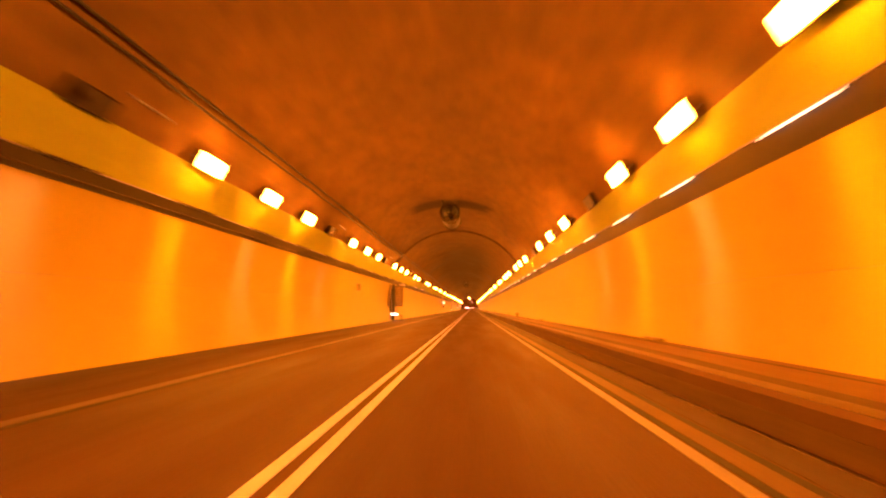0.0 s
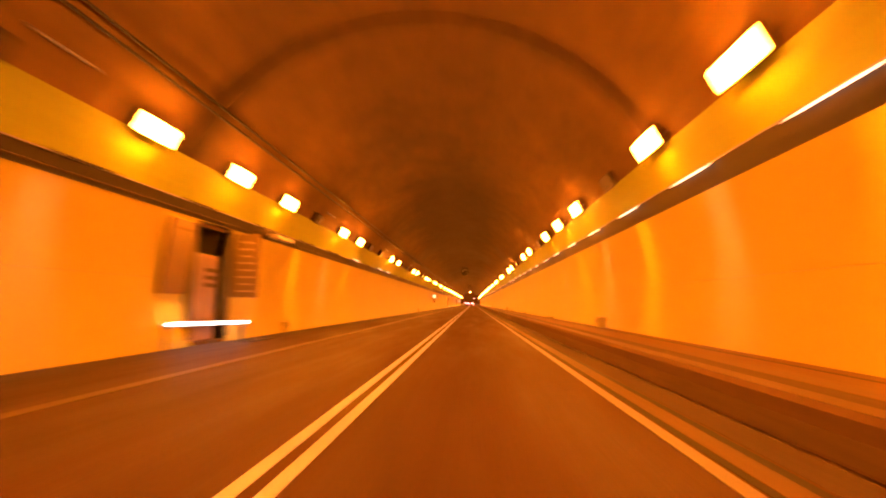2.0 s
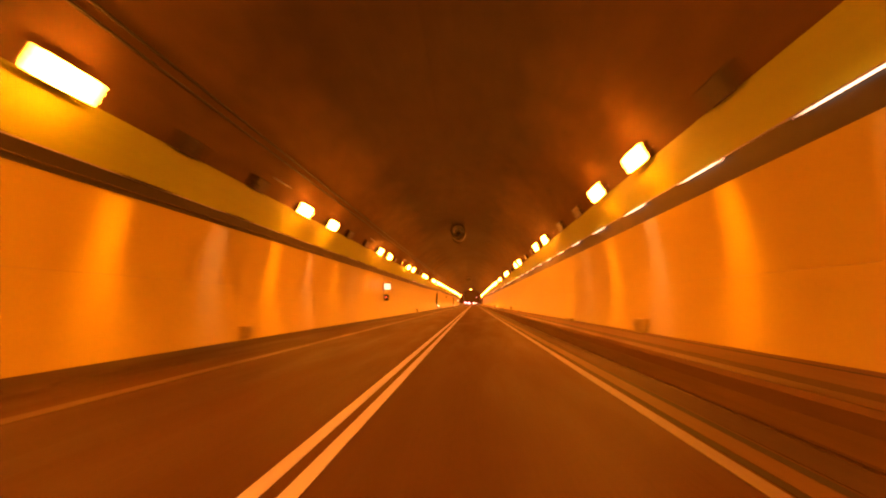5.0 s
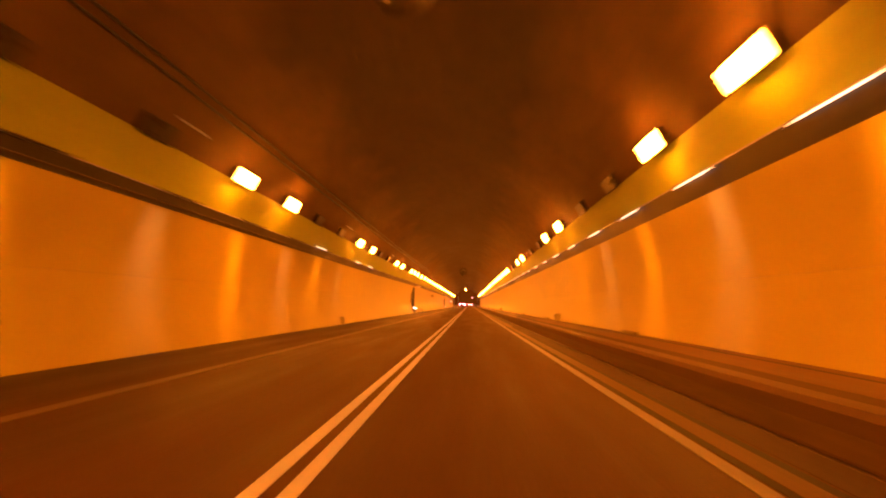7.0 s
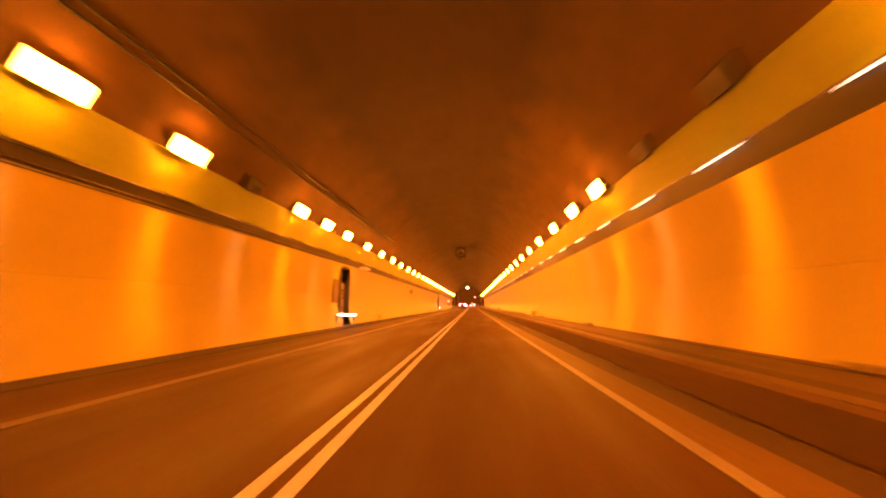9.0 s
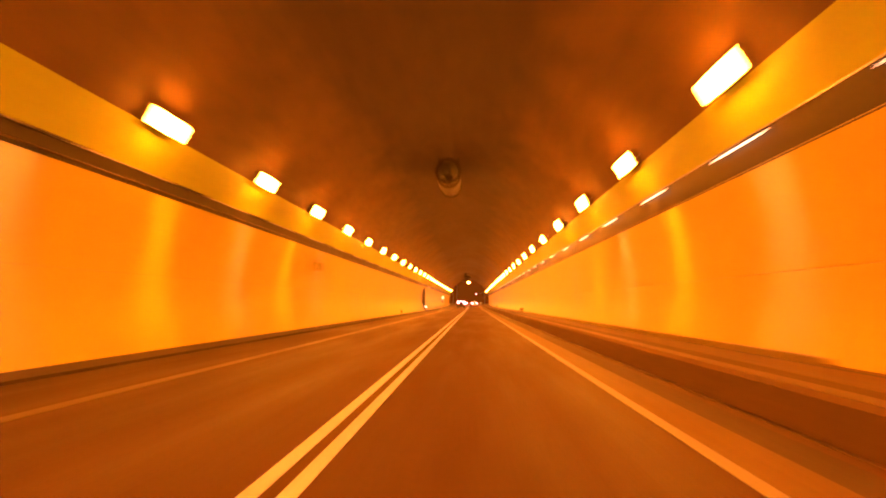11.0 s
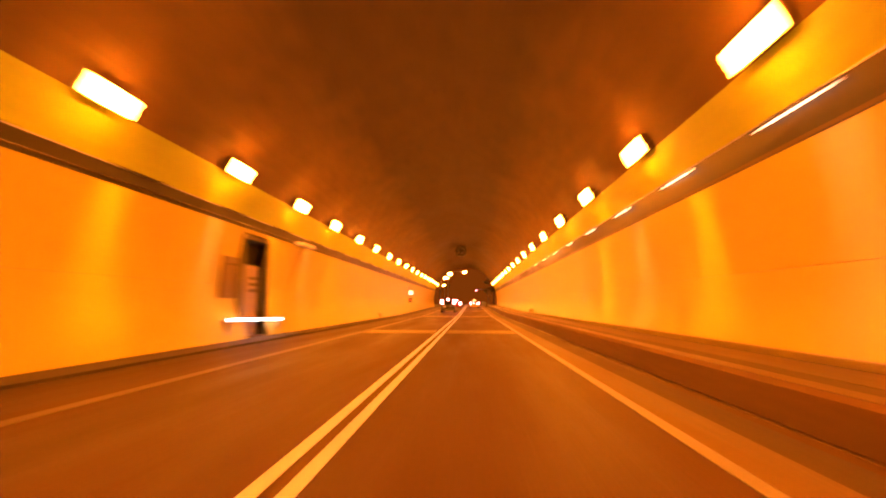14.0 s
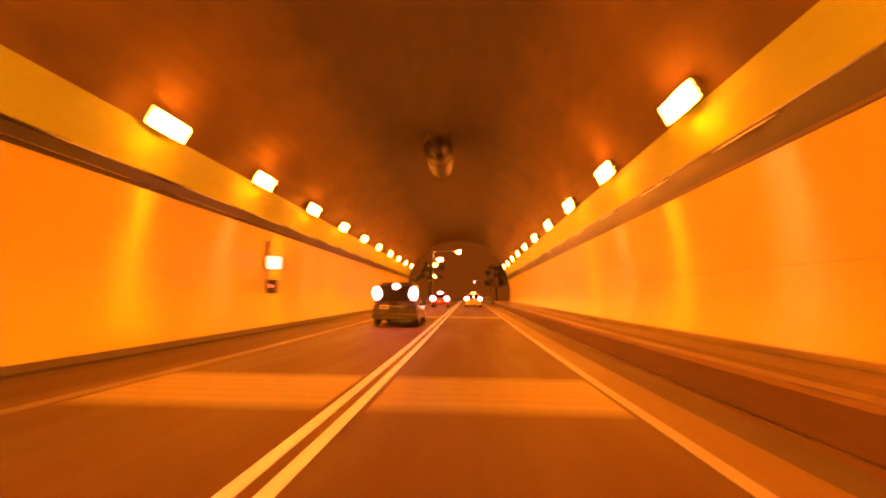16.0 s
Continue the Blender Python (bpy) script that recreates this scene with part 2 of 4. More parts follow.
def stations(y0, y1, step=6.0):
    n = max(int(math.ceil((y1 - y0) / step)), 1)
    return [y0 + (y1 - y0) * i / n for i in range(n + 1)]


def kerb_line(x, z, y):
    """The walkway stands further out where the bore is wider."""
    return (x + 0.2 * widen(y), y, z + rise(y))


def verge_line(x, z, y):
    """The left verge is all but level with the road on the narrow stretch."""
    x, y, z = sec(x, z, y)
    return (x, y, z + rise(y) - (0.06 * (1 - widen(y)) if z > 0 else 0))


def sweep_bm(pts, y0, y1, step=6.0, closed=False, caps=True, place=sec):
    """A strip or bar of the section pts (x, z), run along the bore."""
    bm = bmesh.new()
    rows = []
    for y in stations(y0, y1, step):
        rows.append([bm.verts.new(place(x, z, y)) for x, z in pts])
    n = len(pts)
    for a, b in zip(rows, rows[1:]):
        for i in range(n if closed else n - 1):
            j = (i + 1) % n
            bm.faces.new((a[i], a[j], b[j], b[i]))
    if closed and caps:
        bm.faces.new(rows[0][::-1])
        bm.faces.new(rows[-1])
    bmesh.ops.recalc_face_normals(bm, faces=bm.faces)
    return bm


def box_bm(x0, x1, y0, y1, z0, z1, bevel=0.0, bm=None, m=None):
    bm = bm or bmesh.new()
    mat4 = Matrix.Translation(((x0 + x1) / 2, (y0 + y1) / 2, (z0 + z1) / 2)) @ Matrix.Diagonal((x1 - x0, y1 - y0, z1 - z0, 1))
    if m is not None:
        mat4 = m @ mat4
    g = bmesh.ops.create_cube(bm, size=1, matrix=mat4)
    if bevel:
        es = {e for v in g["verts"] for e in v.link_edges}
        bmesh.ops.bevel(bm, geom=list(es), offset=bevel, segments=2, affect="EDGES", profile=0.5)
    return bm


def tube_bm(p0, p1, r, seg=10, bm=None):
    bm = bm or bmesh.new()
    a, b = Vector(p0), Vector(p1)
    d = b - a
    m = Matrix.Translation((a + b) / 2) @ d.to_track_quat("Z", "Y").to_matrix().to_4x4()
    bmesh.ops.create_cone(bm, cap_ends=True, segments=seg, radius1=r, radius2=r, depth=d.length, matrix=m)
    return bm


def thing(name, label, category, group="", m=None):
    ob = new(name)
    if m is not None:
        ob.matrix_basis = m
    return tagged(ob, label, category, group)


R_WALL, R_VAULT, ZC = 6.84, 7.0, 1.9


def arc_pts(r, z0, z1, n, side):
    a0, a1 = math.asin((z0 - ZC) / r), math.asin((z1 - ZC) / r)
    return [(side * r * math.cos(a0 + (a1 - a0) * i / n), ZC + r * math.sin(a0 + (a1 - a0) * i / n)) for i in range(n + 1)]


# ---- road and kerbs ----
bm = bmesh.new()
ys = stations(Y0, 294, 24) + stations(294, 380, 4)[1:] + stations(380, 900, 24)[1:]
for xa, xb in ((-7.6, 7.6),):
    prev = None
    for y in ys:
        row = [bm.verts.new((xa, y, rise(y))), bm.verts.new((xb, y, rise(y)))]
        if prev:
            bm.faces.new((prev[0], prev[1], row[1], row[0]))
        prev = row
road = tagged(part("road", bm, M_ASPHALT), "worn dark asphalt road through the tunnel", "road", kind="structure")


def stripe(name, x0, x1, y0, y1, mat, z=0.008):
    """A painted or worn strip that follows the grade of the road."""
    level = y1 <= 294
    b = sweep_bm([(x0, 0.0005), (x0, z), (x1, z), (x1, 0.0005)], y0, y1, y1 - y0 if level else 2.0, closed=True, place=graded)
    return part(name, b, mat, road)


for xa, xb in ((-0.20, -0.06), (0.07, 0.21)):
    stripe("centre_line", xa, xb, Y0, 520, M_PAINT)
stripe("edge_line", 3.46, 3.62, Y0, 520, M_EDGE)
stripe("edge_line", -3.86, -3.62, Y0, 520, M_FAINT)
stripe("tar_seam", -3.60, -3.51, Y0, 36, M_DIRT, 0.004)
TURN = 148.0
stripe("gutter_gap", 3.66, 3.755, Y0, TURN, M_DIRT, 0.005)
stripe("gutter_strip", 3.76, 4.01, Y0, TURN, M_GUTTER, 0.006)
stripe("gutter_strip", 3.625, 4.16, TURN, 520, M_GUTTER, 0.006)
stripe("dirt_line", 4.015, 4.12, Y0, TURN, M_DIRT, 0.005)
stripe("dirt_band", 4.165, 4.62, Y0, Y1, M_GRIME, 0.004)
for yb in (273.3, 298.3, 319.2):
    for i in range(6):
        stripe("rumble_bar", -3.55, -0.28, yb - 0.95 + i * 0.36, yb - 0.95 + i * 0.36 + 0.29, M_RUMBLE, 0.007)
        stripe("rumble_bar", 0.29, 3.4, yb - 0.95 + i * 0.36, yb - 0.95 + i * 0.36 + 0.29, M_RUMBLE, 0.007)

walk_r = part("walkway_right", sweep_bm([(4.69, -0.05), (4.71, 0.41), (4.76, 0.465), (7.2, 0.475), (7.2, -0.05)], Y0, Y1, 4, closed=True, place=kerb_line), M_KERB)
tagged(walk_r, "raised concrete walkway with a dark stained kerb face", "walkway", kind="structure")


def walkway_strip(name, x0, x1, top, mat, label, y0=Y0, y1=Y1):
    part(name, sweep_bm([(x0, 0.44), (x0, top), (x1, top + 0.002), (x1, 0.44)], y0, y1, 4, closed=True, place=kerb_line), mat, walk_r, label)


walkway_strip("kerb_edge", 4.765, 5.04, 0.474, M_KERB_EDGE, "pale worn kerb edge")
walkway_strip("dark_strip", 5.045, 5.35, 0.476, M_TOP, "dark strip along the walkway")
walkway_strip("walkway_slab", 5.355, 6.22, 0.480, M_SLAB, "paler walkway slabs", y1=TURN)
walkway_strip("walkway_slab", 5.355, 6.22, 0.480, M_SLAB_DARK, "darker walkway slabs", y0=TURN)
walkway_strip("drain_joint", 6.225, 6.32, 0.478, M_DIRT, "dark joint")
part("base_joint", sweep_bm([(4.60, 0.0005), (4.60, 0.005), (4.685, 0.005), (4.685, 0.0005)], Y0, Y1, 4, closed=True, place=kerb_line), M_KERB_EDGE, walk_r, "paler line along the kerb foot")
part("lower_band", sweep_bm([(4.684, 0.03), (4.69, 0.03), (4.7, 0.25), (4.694, 0.25)], Y0, TURN, 12, closed=True, place=kerb_line), M_KERB_LOW, walk_r, "paler band on the lower kerb face")
walk_l = part("walkway_left", sweep_bm([(-6.9, -0.05), (-6.9, 0.07), (-5.75, 0.06), (-5.72, -0.05)], Y0, Y1, 4, closed=True, place=verge_line), M_VERGE)
tagged(walk_l, "low dark concrete verge along the tunnel wall", "walkway", kind="structure")

# ---- vault ----
RING = 43.5


def vault(name, y0, y1, r, mat, label):
    n = 44
    a0 = math.asin((3.6 - ZC) / r)
    inner = [(r * math.cos(a0 + (math.pi - 2 * a0) * i / n), ZC + r * math.sin(a0 + (math.pi - 2 * a0) * i / n)) for i in range(n + 1)]
    outer = [((r + 0.4) * math.cos(a0 + (math.pi - 2 * a0) * i / n), ZC + (r + 0.4) * math.sin(a0 + (math.pi - 2 * a0) * i / n)) for i in range(n + 1)]
    return tagged(part(name, sweep_bm(inner + outer[::-1], y0, y1, 6, closed=True), mat, smooth=False), label, "ceiling", kind="structure")


vault("ceiling", Y0, RING, R_VAULT + 0.06, M_LINING, "stained pale concrete tunnel vault, painted darker at the crown")
vault("ceiling", RING, Y1, R_VAULT, M_LINING, "dark concrete tunnel vault with soot and painted shade along the crown")
n = 40
pts = [((R_VAULT - 0.05) * math.cos(radians(30 + 120 * i / n)), ZC + (R_VAULT - 0.05) * math.sin(radians(30 + 120 * i / n))) for i in range(n + 1)]
pts2 = [((R_VAULT + 0.1) * math.cos(radians(30 + 120 * i / n)), ZC + (R_VAULT + 0.1) * math.sin(radians(30 + 120 * i / n))) for i in range(n + 1)]
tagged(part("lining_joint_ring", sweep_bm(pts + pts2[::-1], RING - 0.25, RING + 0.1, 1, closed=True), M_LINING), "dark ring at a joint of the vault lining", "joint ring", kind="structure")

# ---- cable trays and painted bands on both sides ----
R_BAND = 6.94


def tray_left(x, z, y):
    """The left tray hangs lower on the narrow stretch."""
    k = min(max((5.18 - z) / 0.93, 0), 1)
    x, y, z = sec(x, z, y)
    return (x, y, z - 0.1 * k * (1 - widen(y)))


def tray_right(x, z, y):
    """The right tray is a little deeper on the wide stretch and on the middle one."""
    low = min(max((4.3 - z) / 0.4, 0), 1)
    top = min(max((5.18 - z) / 0.86, 0), 1) * (z > 4.25)
    x, y, z = sec(x, z, y)
    return (x, y, z - low * (0.04 + 0.03 * widen(y)) + top * 0.045 * widen(y))


for s, nm in ((-1, "left"), (1, "right")):
    duct = thing("cable_tray", "dark cable tray below a curved yellow-green fascia", "cable tray")
    zt, zl = (4.25, 3.83) if s < 0 else (4.32, 3.83)
    shift = tray_left if s < 0 else tray_right
    low, top = arc_pts(R_BAND - 0.03, zl, zt - 0.02, 3, s), arc_pts(R_BAND, zt, 5.18, 6, s)
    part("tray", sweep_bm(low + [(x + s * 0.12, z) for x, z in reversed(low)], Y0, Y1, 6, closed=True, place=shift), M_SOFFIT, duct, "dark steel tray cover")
    part("fascia", sweep_bm(top + [(x + s * 0.05, z) for x, z in reversed(top)], Y0, Y1, 6, closed=True, place=shift), M_FASCIA, duct, "yellow-green painted face")
    x0 = low[0][0] - s * 0.06
    part("lower_rim", sweep_bm([(x0, 3.835), (x0, 3.86), (x0 + s * 0.12, 3.86), (x0 + s * 0.12, 3.835)], Y0, Y1, 6, closed=True, place=shift), M_SOFFIT, duct, "thin steel rim")
    x1 = top[0][0]
    part("upper_rim", sweep_bm([(x1 - s * 0.035, zt - 0.025), (x1 - s * 0.035, zt + 0.005), (x1 + s * 0.03, zt + 0.005), (x1 + s * 0.03, zt - 0.025)], Y0, Y1, 6, closed=True, place=shift), M_STEEL, duct, "thin steel rim")

    if s < 0:
        # a thin pipe clipped to the tray
        for zp in (3.96,):
            xp = s * math.sqrt((R_BAND - 0.06) ** 2 - (zp - ZC) ** 2)
            ring = [(xp + 0.022 * math.cos(2 * math.pi * i / 8), zp + 0.022 * math.sin(2 * math.pi * i / 8)) for i in range(8)]
            part("pipe", sweep_bm(ring, Y0, Y1, 6, closed=True, place=shift), M_TRIM, duct, "thin brown pipe", smooth=True)
    else:
        trim = arc_pts(R_BAND - 0.045, 3.865, 3.93, 1, s)
        part("trim_strip", sweep_bm(trim + [(x + s * 0.03, z) for x, z in reversed(trim)], 205.0, Y1, 6, closed=True, place=shift), M_TRIM, duct, "paler brown trim strip")

# ---- cables along the vault ----
for k, (cx, cz) in enumerate(((-5.38, 6.34), (-5.22, 6.51))):
    seg = 8
    ring = [(cx + 0.035 * math.cos(2 * math.pi * i / seg), cz + 0.035 * math.sin(2 * math.pi * i / seg)) for i in range(seg)]
    cab = part("cable", sweep_bm(ring, Y0, 195.0, 6, closed=True), M_CABLE, smooth=True)
    tagged(cab, "black cable clipped along the vault", "cable", "cables on the vault")

# pale rods stand for the highlight on the unlit lamps' top edges
for k in range(-2, 11):
    y = 9.2 + 15.1 * k
    cl = part("conduit", tube_bm((-5.78, y - 0.6, 5.8), (-5.78, y + 0.6, 5.8), 0.03, 8), M_STEEL, smooth=False)
    tagged(cl, "short steel rod for the lit top edge of an unlit lamp", "conduit", "conduits on the vault")

# ---- sodium lamps on both sides ----


def lamp_proto(lit):
    """A tunnel floodlight; its lens looks along local -z, its length lies along y."""
    ob = thing("tunnel_lamp", "box-shaped sodium tunnel lamp, lit orange, on the duct edge" if lit else "box-shaped sodium tunnel lamp, unlit and sooty, on the duct edge", "tunnel lamp",
               "lit tunnel lamps" if lit else "unlit tunnel lamps")
    w, l = (0.233, 0.49) if lit else (0.235, 0.49)
    part("housing", box_bm(-w, w, -l, l, 0.02, 0.17, 0.03), M_HOUSING if lit else M_SOOT, ob)
    b = bmesh.new()
    for x0, x1, y0, y1 in ((-w - 0.014, -w, -l - 0.014, l + 0.014), (w, w + 0.014, -l - 0.014, l + 0.014), (-w, w, -l - 0.014, -l), (-w, w, l, l + 0.014)):
        box_bm(x0, x1, y0, y1, -0.004 if lit else 0.01, 0.05, 0.003, b)
    part("frame", b, M_HOUSING if lit else M_SOOT, ob, "steel frame" if lit else "sooty frame")
    if lit:
        part("lens", box_bm(-0.228, 0.228, -0.485, 0.485, -0.085, 0.015, 0.04), M_LENS, ob, "glowing sodium lens")
    else:
        part("lens", box_bm(-0.22, 0.22, -0.47, 0.47, 0.0, 0.04, 0.004), M_LENS_OFF, ob, "dark glass lens")
    for y in (-0.28, 0.28):
        part("bracket", box_bm(-0.03, 0.03, y - 0.025, y + 0.025, 0.15, 0.36, 0.005), M_STEEL, ob)
    return ob


def lamp_pose(s, y, lit):
    x, _, z = sec(5.80, 5.26, y)
    if not lit:
        x, z = x + 0.13, z + 0.06
    return pose(s * x, y + 0.05, z) @ (pose(0, 0, 0, 0, -62, 0) if s < 0 else pose(0, 0, 0, 0, 0, 180) @ pose(0, 0, 0, 0, -62, 0))


LEFT, RIGHT = [], []
k = -9
while 11.55 + 3.775 * k < 172:
    y = 11.55 + 3.775 * k
    i = k % 4
    lit = i != 3 if y < 55 else i in (0, 1)
    LEFT.append((y + (0.4 if y > 110 else 0), lit))
    k += 1
LEFT += [(174.5, True), (178.1, True)] + [(181.9 + 5.225 * j - (0.35 if 17 < j < 21 else 0), True) for j in range(33) if 181.9 + 5.225 * j < Y1 - 1]
k = -8
while 9.15 + 3.77 * k < 177:
    y = 9.15 + 3.77 * k
    i = (k - 3) % 4
    lit = i != 3 if y < 60 else i in (0, 1)
    RIGHT.append((y + (0.3 if y > 110 else 0), lit))
    k += 1
RIGHT += [(180.0 + 5.27 * j, True) for j in range(33) if 180.0 + 5.27 * j < Y1 - 1]
protos = {}
for s, rows in ((-1, LEFT), (1, RIGHT)):
    for y, lit in rows:
        if lit not in protos:
            protos[lit] = lamp_proto(lit)
            protos[lit].matrix_basis = lamp_pose(s, y, lit)
        else:
            copy_thing(protos[lit], lamp_pose(s, y, lit))


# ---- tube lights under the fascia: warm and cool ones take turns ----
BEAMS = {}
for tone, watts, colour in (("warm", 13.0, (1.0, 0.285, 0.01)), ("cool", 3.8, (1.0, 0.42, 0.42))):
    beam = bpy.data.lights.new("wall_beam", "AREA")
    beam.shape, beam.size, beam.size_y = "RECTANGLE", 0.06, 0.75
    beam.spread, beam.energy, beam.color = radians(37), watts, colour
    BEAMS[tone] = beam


def strip_light(s, tone, shown):
    """A tube along local y; an added area lamp throws a narrow beam down the wall."""
    label, group = (("slim fluorescent strip light, lit, under the duct fascia", "strip lights") if shown else
                    ("slim strip light with a dull tube under the duct fascia", "dull strip lights") if s > 0 else
                    ("slim shaded strip light behind the cable tray rim", "shaded strip lights"))
    ob = thing("strip_light", label, "strip light", group)
    if shown or s > 0:
        part("tube", tube_bm((0, -0.78, 0), (0, 0.78, 0), 0.02, 8), M_TUBE if shown else M_TUBE_OFF, ob, "glowing white tube" if shown else "dull white tube")
    else:
        part("reflector", box_bm(-0.03, 0.03, -0.6, 0.6, -0.03, 0.0, 0.005), M_DARK, ob)
    for ye in (-0.81, 0.81):
        part("end_cap", box_bm(-0.025, 0.025, ye - 0.03, ye + 0.03, -0.025, 0.03, 0.005), M_DARK, ob)
    # added lamp makes the wall streaks, also below tubes that look unlit
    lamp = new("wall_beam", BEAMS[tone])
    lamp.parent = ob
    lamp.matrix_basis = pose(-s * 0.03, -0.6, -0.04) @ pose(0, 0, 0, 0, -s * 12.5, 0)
    return ob


def strip_pose(s, y):
    x, _, z = sec(6.40, 4.23, y)
    return pose(s * x, y, z - (0.09 * (1 - widen(y)) if s < 0 else 0))


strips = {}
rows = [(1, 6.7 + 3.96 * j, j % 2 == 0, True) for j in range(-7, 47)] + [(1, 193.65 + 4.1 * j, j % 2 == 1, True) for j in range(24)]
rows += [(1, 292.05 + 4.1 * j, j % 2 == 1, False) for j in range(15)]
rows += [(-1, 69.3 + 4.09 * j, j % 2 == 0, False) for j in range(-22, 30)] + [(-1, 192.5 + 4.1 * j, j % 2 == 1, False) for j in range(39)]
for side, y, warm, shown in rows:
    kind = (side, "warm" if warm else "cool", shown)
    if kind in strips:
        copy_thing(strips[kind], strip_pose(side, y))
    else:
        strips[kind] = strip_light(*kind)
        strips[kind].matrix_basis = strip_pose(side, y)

# a few tubes on the left show below the fascia
bare = thing("strip_light", "slim fluorescent strip light, lit, under the duct fascia", "strip light", "strip lights", strip_pose(-1, 61.9))
part("tube", tube_bm((0.03, -0.78, 0.02), (0.03, 0.78, 0.02), 0.02, 8), M_TUBE, bare, "glowing white tube")
for ye in (-0.81, 0.81):
    part("end_cap", box_bm(0.005, 0.055, ye - 0.03, ye + 0.03, -0.005, 0.05, 0.005), M_DARK, bare)
for y in (69.6, 73.4, 142.0, 149.7, 153.5):
    copy_thing(bare, strip_pose(-1, y))

# ---- emergency niches in the left wall ----
NICHES = (45.5, 184.5, 268.35)
NLO, NHI, NTOP, NDEEP = 0.6, 1.2, 3.72, 1.2


def emergency_niche(yc):
    ob = thing("emergency_niche", "dark emergency niche with grey cabinet and white light bar", "niche", "emergency niches")
    x0, xs = -sec(6.45, 2.0, yc)[0], -sec(6.62, 2.0, yc)[0]
    xb = xs - NDEEP
    b = bmesh.new()
    box_bm(xb - 0.15, xb, yc - NLO - 0.15, yc + NHI + 0.15, -0.05, NTOP + 0.15, 0, b)
    part("back_wall", b, M_NICHE, ob)
    for ya in (yc - NLO - 0.15, yc + NHI):
        b = bmesh.new()
        box_bm(xb, xs, ya, ya + 0.15, -0.05, NTOP + 0.15, 0, b)
        part("side_wall", b, M_NICHE, ob)
    b = bmesh.new()
    box_bm(xb, xs, yc - NLO, yc + NHI, NTOP, NTOP + 0.15, 0, b)
    part("lintel", b, M_NICHE, ob)
    b = bmesh.new()
    box_bm(xb, xs, yc - NLO, yc + NHI, -0.05, 0.1, 0, b)
    part("floor_slab", b, M_KERB, ob)
    cab = part("cabinet", box_bm(xb + 0.01, xb + 0.92, yc - 0.58, yc + 1.02, 0.1, 2.8, 0.03), M_CABINET, ob, "pale grey steel cabinet")
    for ya in (yc - 0.53, yc + 0.24):
        part("cabinet_door", box_bm(xb + 0.921, xb + 0.945, ya, ya + 0.73, 0.2, 2.7, 0.01), M_CABINET, cab)
        part("door_handle", box_bm(xb + 0.946, xb + 0.97, ya + 0.6, ya + 0.64, 1.0, 1.22, 0.005), M_STEEL, cab)
    for j in range(3):
        part("sign_bar", box_bm(xb + 0.946, xb + 0.95, yc + 0.3, yc + 0.85, 1.75 + 0.24 * j, 1.88 + 0.24 * j), M_BAR, cab)
    b = bmesh.new()
    zl = -0.08 if yc < 100 else 0.0
    box_bm(x0 - 0.12, x0 + 0.02, yc - 1.9, yc + 2.25, 0.66 + zl, 0.78 + zl, 0.02, b)
    bar = part("light_bar_housing", b, M_STEEL, ob)
    b = bmesh.new()
    tube_bm((x0 + 0.06, yc - 1.85, 0.78 + zl), (x0 + 0.06, yc + 2.2, 0.67 + zl), 0.045, 10, b)
    part("light_bar", b, M_COOL, bar, "glowing cool white tube")
    for ya in (yc - 1.8, yc + 2.1):
        part("light_bar_post", box_bm(x0 - 0.1, x0, ya - 0.04, ya + 0.04, 0.02, 0.7, 0.01), M_STEEL, bar)
    return ob


for yc in NICHES:
    emergency_niche(yc)
    x, _, z = sec(6.35, 3.9, yc + 4.5)
    e = thing("emergency_light", "pale unlit emergency light box under the duct", "light box", "emergency light boxes", pose(-x, yc + 4.5, z))
    part("box", box_bm(-0.22, 0.22, -0.8, 0.8, -0.07, 0.06, 0.015), M_PLATE, e)
    part("diffuser", box_bm(-0.17, 0.17, -0.75, 0.75, -0.085, -0.07, 0.005), M_PLATE, e)

# grates added for the dark shadow patch on the verge by each niche
for yc in NICHES:
    xg = -sec(6.0, 1.33, yc)[0]
    zg = verge_line(-6.0, 0.065, yc)[2] - 0.006
    dg = thing("drain_grate", "grate-shaped dark patch added on the verge", "drain grate", "drain grates", pose(xg, yc + 2.0, zg))
    part("frame", box_bm(-0.42, 0.42, -0.75, 0.75, 0.0, 0.016, 0.004), M_DIRT, dg)
    for j in range(7):
        part("bar", box_bm(-0.36, 0.36, -0.68 + 0.2 * j, -0.58 + 0.2 * j, 0.0165, 0.026), M_DARK, dg)

# brown notice boards on the wall just before each niche
for yc, ztop in zip(NICHES, (3.6, 2.95, 2.95)):
    z0 = 1.5
    xa, xb = sec(math.sqrt(R_WALL ** 2 - (z0 - ZC) ** 2), z0, yc)[0], sec(math.sqrt(R_WALL ** 2 - (ztop - ZC) ** 2), ztop, yc)[0]
    lean = math.degrees(math.atan2(xa - xb, ztop - z0))
    nb = thing("notice_board", "brown steel notice board fixed to the tunnel wall", "notice board", "notice boards beside the niches",
               pose(-(xa + xb) / 2 + 0.04, yc - 1.25, (z0 + ztop) / 2, 0, lean, 0))
    hz = (ztop - z0) / 2
    part("panel", box_bm(-0.015, 0.015, -0.6, 0.6, -hz, hz, 0.008), M_NOTICE, nb)
    for ya in (-0.62, 0.6):
        part("frame_bar", box_bm(-0.02, 0.03, ya, ya + 0.02, -hz, hz, 0.004), M_TRIM, nb)
    part("title_bar", box_bm(0.0155, 0.018, -0.4, 0.4, hz - 0.3, hz - 0.22), M_TRIM, nb)

